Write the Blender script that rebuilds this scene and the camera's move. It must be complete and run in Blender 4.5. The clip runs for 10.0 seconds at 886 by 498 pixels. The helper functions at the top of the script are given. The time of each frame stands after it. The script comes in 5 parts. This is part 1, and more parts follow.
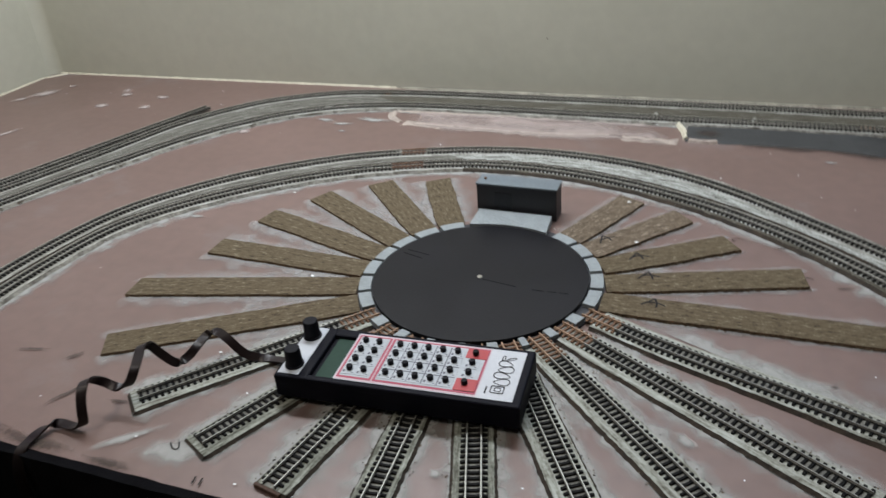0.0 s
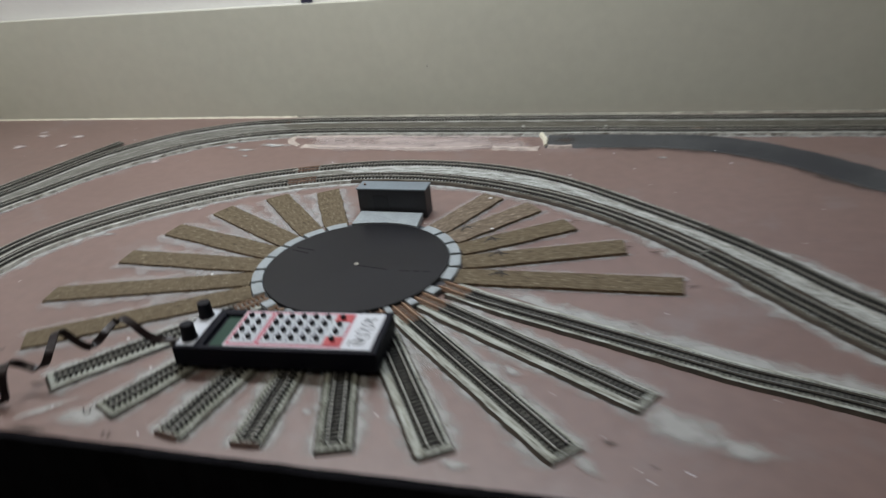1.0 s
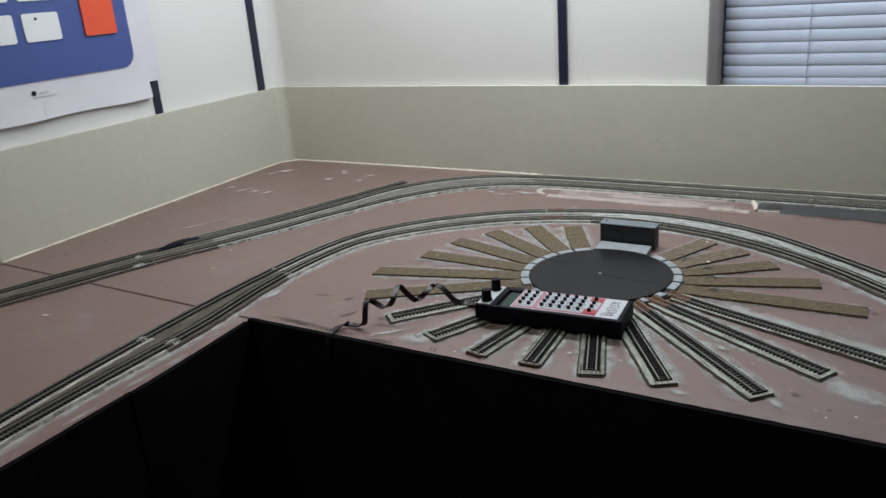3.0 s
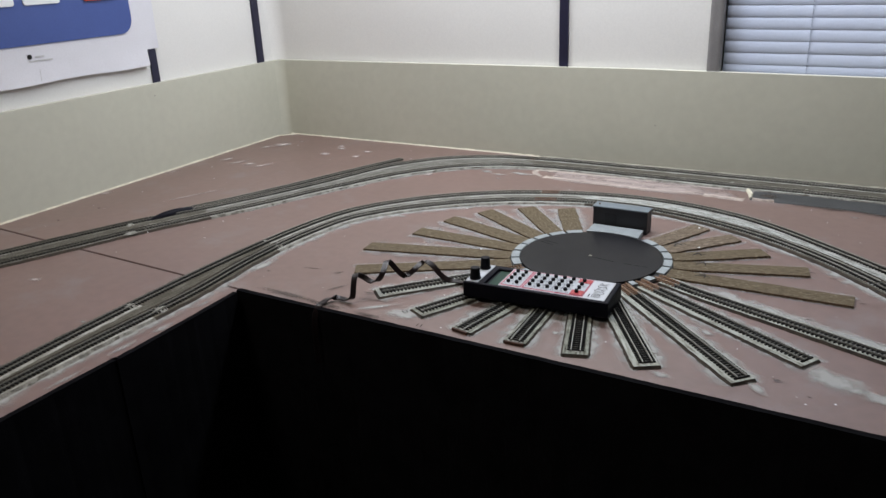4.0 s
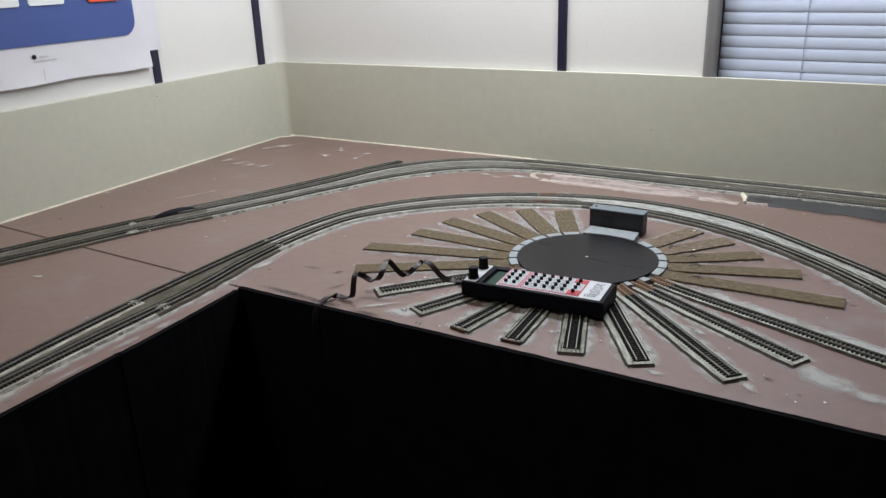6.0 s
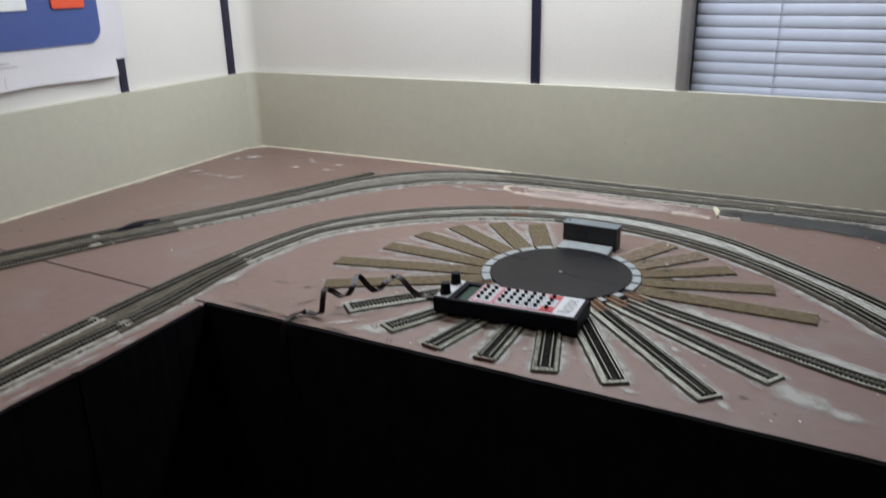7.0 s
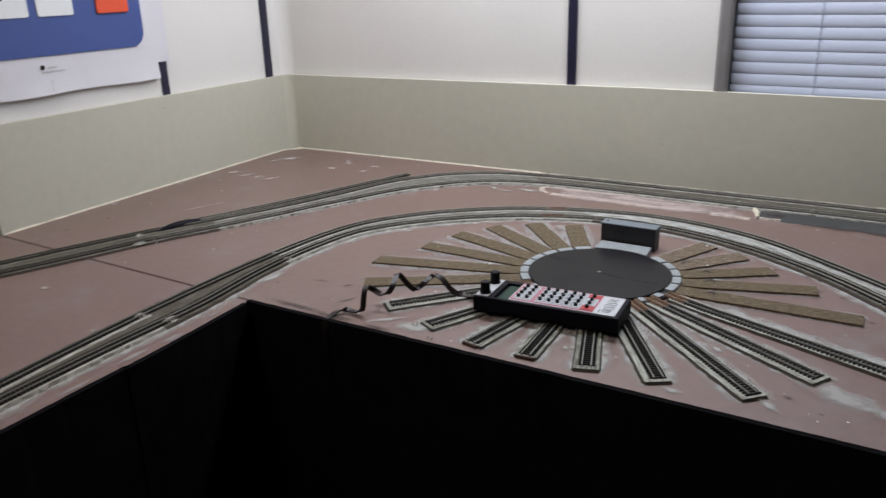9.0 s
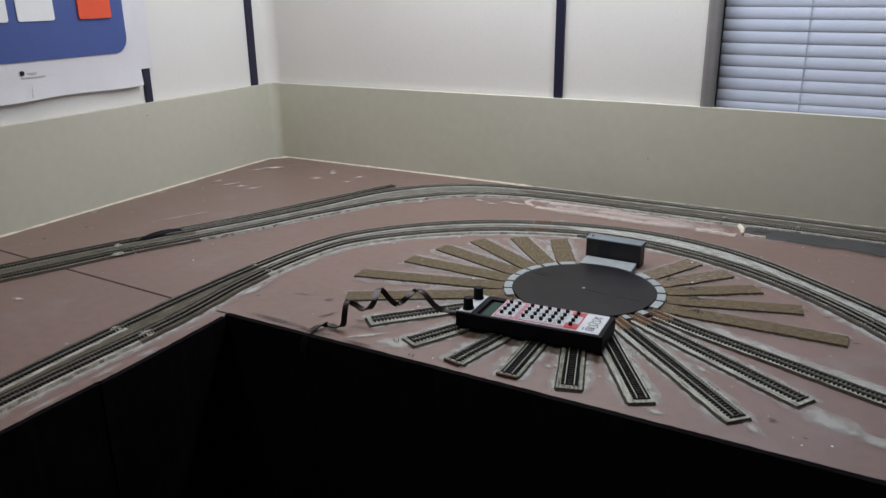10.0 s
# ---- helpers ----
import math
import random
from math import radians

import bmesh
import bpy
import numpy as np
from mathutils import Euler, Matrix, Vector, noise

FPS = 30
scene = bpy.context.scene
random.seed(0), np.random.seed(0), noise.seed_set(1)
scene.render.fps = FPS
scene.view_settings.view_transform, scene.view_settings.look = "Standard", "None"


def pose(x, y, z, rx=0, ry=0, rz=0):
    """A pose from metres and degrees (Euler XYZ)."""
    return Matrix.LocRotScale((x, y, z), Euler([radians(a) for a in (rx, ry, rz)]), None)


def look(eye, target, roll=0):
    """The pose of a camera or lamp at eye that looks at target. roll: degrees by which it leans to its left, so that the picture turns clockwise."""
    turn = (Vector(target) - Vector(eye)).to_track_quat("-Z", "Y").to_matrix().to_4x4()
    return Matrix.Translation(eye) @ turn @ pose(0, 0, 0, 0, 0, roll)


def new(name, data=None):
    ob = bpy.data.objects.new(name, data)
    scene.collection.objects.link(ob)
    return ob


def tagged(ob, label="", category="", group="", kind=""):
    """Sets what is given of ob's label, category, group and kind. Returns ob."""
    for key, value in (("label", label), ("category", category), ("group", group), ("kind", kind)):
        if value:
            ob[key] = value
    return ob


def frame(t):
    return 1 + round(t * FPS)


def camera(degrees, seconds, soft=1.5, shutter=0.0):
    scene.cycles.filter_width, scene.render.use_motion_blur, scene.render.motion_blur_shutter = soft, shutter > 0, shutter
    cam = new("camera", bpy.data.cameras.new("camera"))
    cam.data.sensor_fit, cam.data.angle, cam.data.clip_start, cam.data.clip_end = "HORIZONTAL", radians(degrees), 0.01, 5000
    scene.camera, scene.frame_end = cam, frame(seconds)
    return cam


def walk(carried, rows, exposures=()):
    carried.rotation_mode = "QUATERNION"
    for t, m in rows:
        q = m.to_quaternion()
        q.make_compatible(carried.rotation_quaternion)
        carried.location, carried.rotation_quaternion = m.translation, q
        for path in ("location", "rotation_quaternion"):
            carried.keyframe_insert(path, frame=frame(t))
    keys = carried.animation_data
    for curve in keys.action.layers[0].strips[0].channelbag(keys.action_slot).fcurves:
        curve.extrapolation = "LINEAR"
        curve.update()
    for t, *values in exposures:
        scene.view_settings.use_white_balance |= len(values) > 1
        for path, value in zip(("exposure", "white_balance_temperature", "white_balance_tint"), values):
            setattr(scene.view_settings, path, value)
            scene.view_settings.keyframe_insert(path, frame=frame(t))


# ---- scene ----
cam = camera(59.89, 10.0, soft=1.4, shutter=0.85)
PATH = [
    (0, (0.1866, -0.5252, 0.3513), (-0.4810, 1.0822, -0.6338), -4.84),
    (0.2, (0.1802, -0.5372, 0.3527), (-0.4895, 1.0834, -0.6092), -3.95),
    (0.3, (0.1748, -0.5404, 0.3572), (-0.4713, 1.0906, -0.6032), -4.62),
    (0.5, (0.1787, -0.5459, 0.3601), (-0.3726, 1.1257, -0.5895), -5.49),
    (0.7, (0.1997, -0.5626, 0.3588), (-0.2640, 1.1338, -0.5937), -5.33),
    (0.8, (0.2257, -0.5814, 0.3583), (-0.2236, 1.1236, -0.5855), -5.49),
    (1, (0.2858, -0.6192, 0.3562), (-0.2498, 1.0818, -0.5493), -5.98),
    (1.1, (0.3132, -0.6421, 0.3566), (-0.2420, 1.0623, -0.5305), -5.55),
    (1.2, (0.3313, -0.6462, 0.3547), (-0.2398, 1.0531, -0.5319), -5.10),
    (1.4, (0.3678, -0.7103, 0.3620), (-0.2532, 1.0177, -0.4306), -3.27),
    (1.5, (0.3844, -0.7393, 0.3693), (-0.3103, 0.9807, -0.3784), -4.24),
    (1.7, (0.3959, -0.7702, 0.3684), (-0.3328, 0.9458, -0.3557), -4.36),
    (1.8, (0.3879, -0.7981, 0.3719), (-0.3524, 0.9150, -0.3472), -4.07),
    (2, (0.3799, -0.8339, 0.3818), (-0.4250, 0.8556, -0.3235), -5.84),
    (2.2, (0.3661, -0.8589, 0.3877), (-0.4624, 0.8183, -0.3197), -5.76),
    (2.5, (0.3397, -0.8850, 0.3836), (-0.5197, 0.7812, -0.3129), -4.68),
    (2.7, (0.3236, -0.8968, 0.3827), (-0.5880, 0.7497, -0.2939), -5.05),
    (2.8, (0.3174, -0.9040, 0.3848), (-0.6359, 0.7265, -0.2730), -4.88),
    (3, (0.3110, -0.9069, 0.3845), (-0.6658, 0.7087, -0.2758), -4.39),
    (3.2, (0.3080, -0.9039, 0.3832), (-0.6732, 0.7087, -0.2775), -3.79),
    (4.3, (0.3239, -0.9014, 0.3776), (-0.6430, 0.6975, -0.3356), -2.49),
    (4.5, (0.3226, -0.9001, 0.3813), (-0.6431, 0.7078, -0.3130), -2.99),
    (4.7, (0.3228, -0.8978, 0.3784), (-0.6128, 0.7251, -0.3221), -2.76),
    (5, (0.3233, -0.8921, 0.3759), (-0.5939, 0.7338, -0.3419), -3.41),
    (5.2, (0.3256, -0.8935, 0.3739), (-0.6463, 0.7171, -0.3055), -3.09),
    (6.3, (0.3274, -0.9216, 0.3803), (-0.6320, 0.6839, -0.3281), -1.97),
    (6.5, (0.3267, -0.9121, 0.3746), (-0.6331, 0.6865, -0.3487), -2.60),
    (6.8, (0.3241, -0.9009, 0.3750), (-0.5622, 0.7458, -0.3341), -1.36),
    (7, (0.3205, -0.9004, 0.3784), (-0.5887, 0.7491, -0.2943), -1.21),
    (7.2, (0.3215, -0.8970, 0.3800), (-0.5992, 0.7518, -0.2786), -1.71),
    (7.3, (0.3198, -0.8965, 0.3803), (-0.5946, 0.7575, -0.2741), -1.57),
    (7.5, (0.3204, -0.8990, 0.3836), (-0.6683, 0.7235, -0.2408), -2.66),
    (7.7, (0.3163, -0.9020, 0.3803), (-0.6728, 0.7201, -0.2446), -1.95),
    (8, (0.3176, -0.9095, 0.3863), (-0.6976, 0.6988, -0.2324), -2.63),
    (8.2, (0.3172, -0.9126, 0.3843), (-0.6765, 0.7130, -0.2241), -2.57),
    (8.5, (0.3135, -0.9178, 0.3809), (-0.6791, 0.6970, -0.2570), -1.56),
    (8.7, (0.3064, -0.9189, 0.3750), (-0.7045, 0.6809, -0.2721), -1.07),
    (9, (0.3116, -0.9134, 0.3753), (-0.6624, 0.7031, -0.2868), -1.70),
    (9.2, (0.3166, -0.9120, 0.3788), (-0.6715, 0.7005, -0.2718), -2.72),
    (9.5, (0.3105, -0.9063, 0.3772), (-0.6599, 0.7181, -0.2706), -1.93),
    (9.7, (0.3140, -0.9017, 0.3761), (-0.6432, 0.7303, -0.2724), -1.18),
    (10, (0.3087, -0.8987, 0.3790), (-0.6395, 0.7407, -0.2639), -0.76),
]
EXPOSURES = [
    (0, 0.0, 6500, 10), (0.5, -0.07, 6500, 10), (1, -0.05, 6500, 10), (1.5, 0.09, 6450, 10), (2, -0.04, 6400, 9), (3, -0.04, 6350, 9), (3.2, -0.03, 6350, 9),
    (4.3, 0.16, 6450, 13), (4.5, 0.16, 6450, 13), (5, 0.15, 6450, 13), (5.2, 0.15, 6450, 13), (6.3, 0.24, 6500, 11), (6.5, 0.22, 6500, 11),
    (7, 0.1, 6500, 11), (7.5, -0.08, 6500, 11), (8, -0.18, 6500, 12), (8.5, -0.13, 6500, 14), (9, 0.02, 6500, 15), (9.5, 0.03, 6500, 14), (10, -0.12, 6500, 13),
]
walk(cam, [(t, look(eye, target, roll)) for t, eye, target, roll in PATH], exposures=EXPOSURES)

# ---- world and light ----
world = bpy.data.worlds.new("world")
scene.world = world
world.use_nodes = True
wn = world.node_tree.nodes
sky = wn.new("ShaderNodeTexSky")
sky.sky_type, sky.sun_disc = "NISHITA", False
sky.sun_elevation, sky.sun_rotation = radians(12), radians(200)
wn["Background"].inputs["Strength"].default_value = 0.1
world.node_tree.links.new(sky.outputs[0], wn["Background"].inputs["Color"])

# Unseen strip lamp, set low at the back so shadows fall forwards.
lamp_data = bpy.data.lights.new("unseen_lamp_light", "AREA")
lamp_data.shape, lamp_data.size, lamp_data.size_y = "RECTANGLE", 0.95, 0.10
lamp_data.energy, lamp_data.color = 10.8, (0.935, 0.99, 1.055)
lamp = new("unseen_lamp_light", lamp_data)
lamp.matrix_world = pose(-0.17, 0.275, 0.92)

# Added fill lamp: unseen, put here to brighten the wing board.
round_data = bpy.data.lights.new("unseen_lamp_light", "AREA")
round_data.shape, round_data.size = "DISK", 0.30
round_data.energy, round_data.color = 6.1, (1.0, 0.895, 0.775)
round_light = new("unseen_lamp_light", round_data)
round_light.matrix_world = pose(-0.54, -0.75, 1.435)

# ---- materials ----


def mat(name, base, rough=0.6, metal=0.0, vary=0.15, scale=40.0, fine=400.0, bump=0.0, dirt=None, dirt_scale=12.0, dirt_cut=0.6, spec=0.5, emit=0.0):
    """A procedural surface: two scales of colour variation, optional stains and relief."""
    m = bpy.data.materials.new(name)
    m.use_nodes = True
    nt = m.node_tree
    n, l = nt.nodes, nt.links
    b = n["Principled BSDF"]
    b.inputs["Roughness"].default_value = rough
    b.inputs["Metallic"].default_value = metal
    b.inputs["Specular IOR Level"].default_value = spec
    tc = n.new("ShaderNodeTexCoord")
    n1 = n.new("ShaderNodeTexNoise")
    n1.inputs["Scale"].default_value = scale
    n1.inputs["Detail"].default_value = 5
    n2 = n.new("ShaderNodeTexNoise")
    n2.inputs["Scale"].default_value = fine
    n2.inputs["Detail"].default_value = 3
    for t in (n1, n2):
        l.new(tc.outputs["Object"], t.inputs["Vector"])
    add = n.new("ShaderNodeMath")
    add.operation = "ADD"
    l.new(n1.outputs["Fac"], add.inputs[0])
    l.new(n2.outputs["Fac"], add.inputs[1])
    mr = n.new("ShaderNodeMapRange")
    mr.inputs["From Min"].default_value, mr.inputs["From Max"].default_value = 0.75, 1.25
    mr.inputs["To Min"].default_value, mr.inputs["To Max"].default_value = 1 - vary, 1 + vary
    l.new(add.outputs[0], mr.inputs["Value"])
    mul = n.new("ShaderNodeMix")
    mul.data_type, mul.blend_type = "RGBA", "MULTIPLY"
    mul.inputs["Factor"].default_value = 1.0
    mul.inputs[6].default_value = (*base, 1)
    l.new(mr.outputs[0], mul.inputs[7])
    out = mul.outputs[2]
    if dirt:
        n3 = n.new("ShaderNodeTexNoise")
        n3.inputs["Scale"].default_value = dirt_scale
        n3.inputs["Detail"].default_value = 8
        n3.inputs["Roughness"].default_value = 0.65
        l.new(tc.outputs["Object"], n3.inputs["Vector"])
        r3 = n.new("ShaderNodeMapRange")
        r3.inputs["From Min"].default_value, r3.inputs["From Max"].default_value = dirt_cut, dirt_cut + 0.12
        l.new(n3.outputs["Fac"], r3.inputs["Value"])
        mx = n.new("ShaderNodeMix")
        mx.data_type = "RGBA"
        l.new(r3.outputs[0], mx.inputs["Factor"])
        l.new(out, mx.inputs[6])
        mx.inputs[7].default_value = (*dirt, 1)
        out = mx.outputs[2]
    l.new(out, b.inputs["Base Color"])
    rr = n.new("ShaderNodeMapRange")
    rr.inputs["To Min"].default_value, rr.inputs["To Max"].default_value = max(rough - 0.1, 0.02), min(rough + 0.1, 1)
    l.new(n1.outputs["Fac"], rr.inputs["Value"])
    l.new(rr.outputs[0], b.inputs["Roughness"])
    if bump:
        bp = n.new("ShaderNodeBump")
        bp.inputs["Strength"].default_value = 0.6
        bp.inputs["Distance"].default_value = bump
        l.new(n2.outputs["Fac"], bp.inputs["Height"])
        l.new(bp.outputs[0], b.inputs["Normal"])
    if emit:
        b.inputs["Emission Color"].default_value = (1, 0.97, 0.92, 1)
        b.inputs["Emission Strength"].default_value = emit
    return m


def smear_mat(name, base, cover, scale, rough=0.8):
    """Thin paint or dirt wiped on a surface: patchy, fading by the mesh's own 'fade' attribute."""
    m = bpy.data.materials.new(name)
    m.use_nodes = True
    nt = m.node_tree
    n, l = nt.nodes, nt.links
    b = n["Principled BSDF"]
    b.inputs["Base Color"].default_value = (*base, 1)
    b.inputs["Roughness"].default_value = rough
    at = n.new("ShaderNodeAttribute")
    at.attribute_name = "fade"
    tc = n.new("ShaderNodeTexCoord")
    nz = n.new("ShaderNodeTexNoise")
    nz.inputs["Scale"].default_value = scale
    nz.inputs["Detail"].default_value = 6
    nz.inputs["Roughness"].default_value = 0.6
    l.new(tc.outputs["Object"], nz.inputs["Vector"])
    ad = n.new("ShaderNodeMath")
    ad.operation = "MULTIPLY_ADD"
    l.new(at.outputs["Fac"], ad.inputs[0])
    ad.inputs[1].default_value = 0.8
    l.new(nz.outputs["Fac"], ad.inputs[2])
    mr = n.new("ShaderNodeMapRange")
    mr.interpolation_type = "SMOOTHSTEP"
    mr.inputs["From Min"].default_value, mr.inputs["From Max"].default_value = 0.62, 1.18
    mr.inputs["To Max"].default_value = cover
    l.new(ad.outputs[0], mr.inputs["Value"])
    l.new(mr.outputs[0], b.inputs["Alpha"])
    return m


def streak_mat(name, colours, along=60.0, across=700.0, rough=0.85, bump=0.0006, tint=0.25):
    """Washed or cut stuff whose grain runs along the strip: colours from dark to pale, mixed by a noise drawn out along the mesh's own length."""
    m = bpy.data.materials.new(name)
    m.use_nodes = True
    nt = m.node_tree
    n, l = nt.nodes, nt.links
    b = n["Principled BSDF"]
    b.inputs["Roughness"].default_value = rough
    b.inputs["Specular IOR Level"].default_value = 0.3
    uv = n.new("ShaderNodeUVMap")
    uv.uv_map = "grain"
    mp = n.new("ShaderNodeMapping")
    mp.inputs["Scale"].default_value = (along, across, 1)
    l.new(uv.outputs[0], mp.inputs["Vector"])
    nz = n.new("ShaderNodeTexNoise")
    nz.inputs["Scale"].default_value = 1.0
    nz.inputs["Detail"].default_value = 6
    nz.inputs["Roughness"].default_value = 0.62
    l.new(mp.outputs[0], nz.inputs["Vector"])
    tc = n.new("ShaderNodeTexCoord")
    fine = n.new("ShaderNodeTexNoise")
    fine.inputs["Scale"].default_value = 520
    fine.inputs["Detail"].default_value = 3
    l.new(tc.outputs["Object"], fine.inputs["Vector"])
    ad = n.new("ShaderNodeMath")
    ad.operation = "MULTIPLY_ADD"
    l.new(fine.outputs["Fac"], ad.inputs[0])
    ad.inputs[1].default_value = tint
    l.new(nz.outputs["Fac"], ad.inputs[2])
    rp = n.new("ShaderNodeValToRGB")
    lo, hi = 0.30 + tint / 2, 0.70 + tint / 2
    el = rp.color_ramp.elements
    while len(el) < len(colours):
        el.new(0.5)
    for k, c in enumerate(colours):
        el[k].position = lo + (hi - lo) * k / (len(colours) - 1)
        el[k].color = (*c, 1)
    l.new(ad.outputs[0], rp.inputs["Fac"])
    l.new(rp.outputs["Color"], b.inputs["Base Color"])
    bp = n.new("ShaderNodeBump")
    bp.inputs["Strength"].default_value = 0.6
    bp.inputs["Distance"].default_value = bump
    l.new(ad.outputs[0], bp.inputs["Height"])
    l.new(bp.outputs[0], b.inputs["Normal"])
    return m


M_BOARD = mat("primer_board", (0.169, 0.113, 0.097), 0.42, vary=0.08, scale=6, fine=70, bump=0.00003, dirt=(0.184, 0.142, 0.131), dirt_scale=9, dirt_cut=0.55)
M_EDGE = mat("black_cloth", (0.0072, 0.0072, 0.0082), 0.95, vary=0.3, scale=30, fine=900, bump=0.0004, spec=0.0)
# Near-black, which keeps the space below the boards dark.
M_FLOOR = mat("black_floor", (0.008, 0.0075, 0.007), 1.0, vary=0.4, scale=60, fine=900, bump=0.001, spec=0.0)
M_PANEL = mat("olive_panel", (0.505, 0.505, 0.422), 0.55, vary=0.035, scale=4, fine=60)
M_PANELTOP = mat("panel_top_edge", (0.51, 0.50, 0.43), 0.7, vary=0.1)
M_RIDGE = mat("pale_filler", (0.365, 0.312, 0.27), 0.7, vary=0.2, scale=90, fine=500, bump=0.0006, dirt=(0.24, 0.19, 0.17), dirt_scale=60, dirt_cut=0.56)
M_CAULK = mat("cream_filler", (0.55, 0.52, 0.41), 0.6, vary=0.15, scale=60, fine=300, bump=0.0008)
M_WALL = mat("white_wall", (0.68, 0.675, 0.65), 0.7, vary=0.03, scale=4, fine=300, bump=0.00008)
M_CEIL = mat("ceiling_paint", (0.82, 0.81, 0.78), 0.8, vary=0.03)
M_STRIP = mat("navy_strip", (0.012, 0.012, 0.035), 0.45, vary=0.2)
M_FRAME = mat("grey_window_frame", (0.19, 0.185, 0.185), 0.5, vary=0.1)
M_SLAT = mat("white_blind_slat", (0.43, 0.478, 0.58), 0.4, vary=0.04, scale=20)
M_CORD = mat("blind_cord", (0.30, 0.335, 0.42), 0.8)
M_CORK = streak_mat("cork", ((0.032, 0.022, 0.012), (0.078, 0.058, 0.034), (0.102, 0.079, 0.047), (0.120, 0.096, 0.060), (0.21, 0.18, 0.125)), 110, 330, 0.9, 0.0008, 0.4)
# Paler, pinker tone for the two strips right of the hut.
M_CORKPINK = streak_mat("pinkish_cork", ((0.050, 0.038, 0.026), (0.105, 0.080, 0.055), (0.145, 0.112, 0.078), (0.30, 0.25, 0.20)), 90, 420, 0.9, 0.0008, 0.4)
M_CORKEDGE = mat("cork_edge", (0.130, 0.090, 0.054), 0.9, vary=0.5, scale=200, fine=900, bump=0.0006)
M_BED = streak_mat("whitewashed_bed", ((0.045, 0.042, 0.033), (0.165, 0.167, 0.148), (0.37, 0.385, 0.36), (0.53, 0.55, 0.53)), 32, 250, 0.85, 0.0007, 0.35)
M_BEDMID = streak_mat("thinly_washed_bed", ((0.032, 0.028, 0.021), (0.085, 0.080, 0.066), (0.165, 0.163, 0.142), (0.38, 0.385, 0.36)), 28, 420, 0.85, 0.0007, 0.25)
M_WASH = streak_mat("white_wash_band", ((0.085, 0.079, 0.062), (0.30, 0.30, 0.27), (0.50, 0.51, 0.48)), 35, 300, 0.85, 0.0006, 0.2)
M_STUBBED = streak_mat("whitewashed_stub_bed", ((0.060, 0.052, 0.038), (0.23, 0.235, 0.200), (0.36, 0.38, 0.34), (0.46, 0.48, 0.45)), 40, 330, 0.85, 0.0007, 0.3)
# Stubs 4 to 7: thinner wash, with the handset's shade in its colour.
M_STUBDIM = streak_mat("thin_shaded_stub_bed", ((0.035, 0.031, 0.022), (0.12, 0.125, 0.10), (0.25, 0.262, 0.225), (0.38, 0.40, 0.36)), 40, 360, 0.85, 0.0007, 0.3)
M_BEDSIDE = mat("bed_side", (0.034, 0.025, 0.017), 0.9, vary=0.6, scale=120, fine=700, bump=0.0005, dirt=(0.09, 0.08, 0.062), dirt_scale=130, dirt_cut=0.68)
M_SLEEPER = mat("black_sleeper", (0.009, 0.009, 0.009), 0.7, spec=0.10, vary=0.3, scale=300, fine=900)
# Rail sides are coloured darker than the rail heads.
M_RAILWARM = mat("warm_rail_side", (0.125, 0.117, 0.096), 0.5, vary=0.35, scale=70)
M_RAILSIDE = mat("dark_rail_side", (0.10, 0.095, 0.08), 0.5, vary=0.3, scale=120)
M_BEDOLD = streak_mat("olive_brown_bed", ((0.028, 0.024, 0.017), (0.062, 0.056, 0.042), (0.098, 0.092, 0.072), (0.20, 0.195, 0.165)), 30, 520, 0.9, 0.0007, 0.3)
M_UNDER = mat("dark_ballast_wash", (0.17, 0.165, 0.145), 0.85, vary=0.5, scale=90, fine=700, bump=0.0005, dirt=(0.16, 0.155, 0.135), dirt_scale=60, dirt_cut=0.62)
M_UNDERDARK = mat("deep_grey_ballast_wash", (0.058, 0.060, 0.050), 0.85, vary=0.5, scale=90, fine=700, bump=0.0005, dirt=(0.030, 0.030, 0.025), dirt_scale=60, dirt_cut=0.56)
M_UNDERPALE = mat("grey_ballast_wash", (0.16, 0.16, 0.142), 0.85, vary=0.5, scale=90, fine=700, bump=0.0005, dirt=(0.05, 0.046, 0.038), dirt_scale=60, dirt_cut=0.56)
M_STUBRAIL = mat("bright_rail", (0.27, 0.27, 0.24), 0.42, metal=0.6, vary=0.15, scale=60)
M_DULLRAIL = mat("dull_rail", (0.17, 0.162, 0.128), 0.5, metal=0.2, vary=0.3, scale=60)
M_RAIL = mat("nickel_rail", (0.42, 0.41, 0.355), 0.45, metal=0.2, vary=0.15, scale=60)
M_SLEEPERDUST = mat("dusty_sleeper", (0.0085, 0.008, 0.007), 0.8, spec=0.2, vary=0.5, scale=120, fine=700)
M_RUSTY = mat("brown_sleeper", (0.130, 0.066, 0.034), 0.7, vary=0.3, scale=200)
M_OLDTIE = mat("dark_brown_sleeper", (0.062, 0.030, 0.018), 0.75, vary=0.4, scale=160)
M_OLDRAIL = mat("dull_brown_rail", (0.20, 0.125, 0.085), 0.55, metal=0.3, vary=0.3, scale=100)
M_RUSTRAIL = mat("brown_rail", (0.26, 0.17, 0.11), 0.5, metal=0.5, vary=0.2, scale=100)
M_DISC = mat("dark_disc", (0.0056, 0.0057, 0.0076), 0.36, spec=0.19, vary=0.3, scale=18, fine=500, bump=0.0001)
M_PAD = mat("pale_grey_plastic", (0.235, 0.265, 0.275), 0.55, vary=0.12, scale=90)
M_HUT = mat("dark_hut", (0.024, 0.025, 0.030), 0.5, vary=0.15, scale=40)
M_SHUTTER = mat("dark_shutter", (0.014, 0.015, 0.019), 0.5, vary=0.2, scale=60)
M_HUTTOP = mat("slate_blue_top", (0.13, 0.16, 0.18), 0.45, vary=0.12, scale=50)
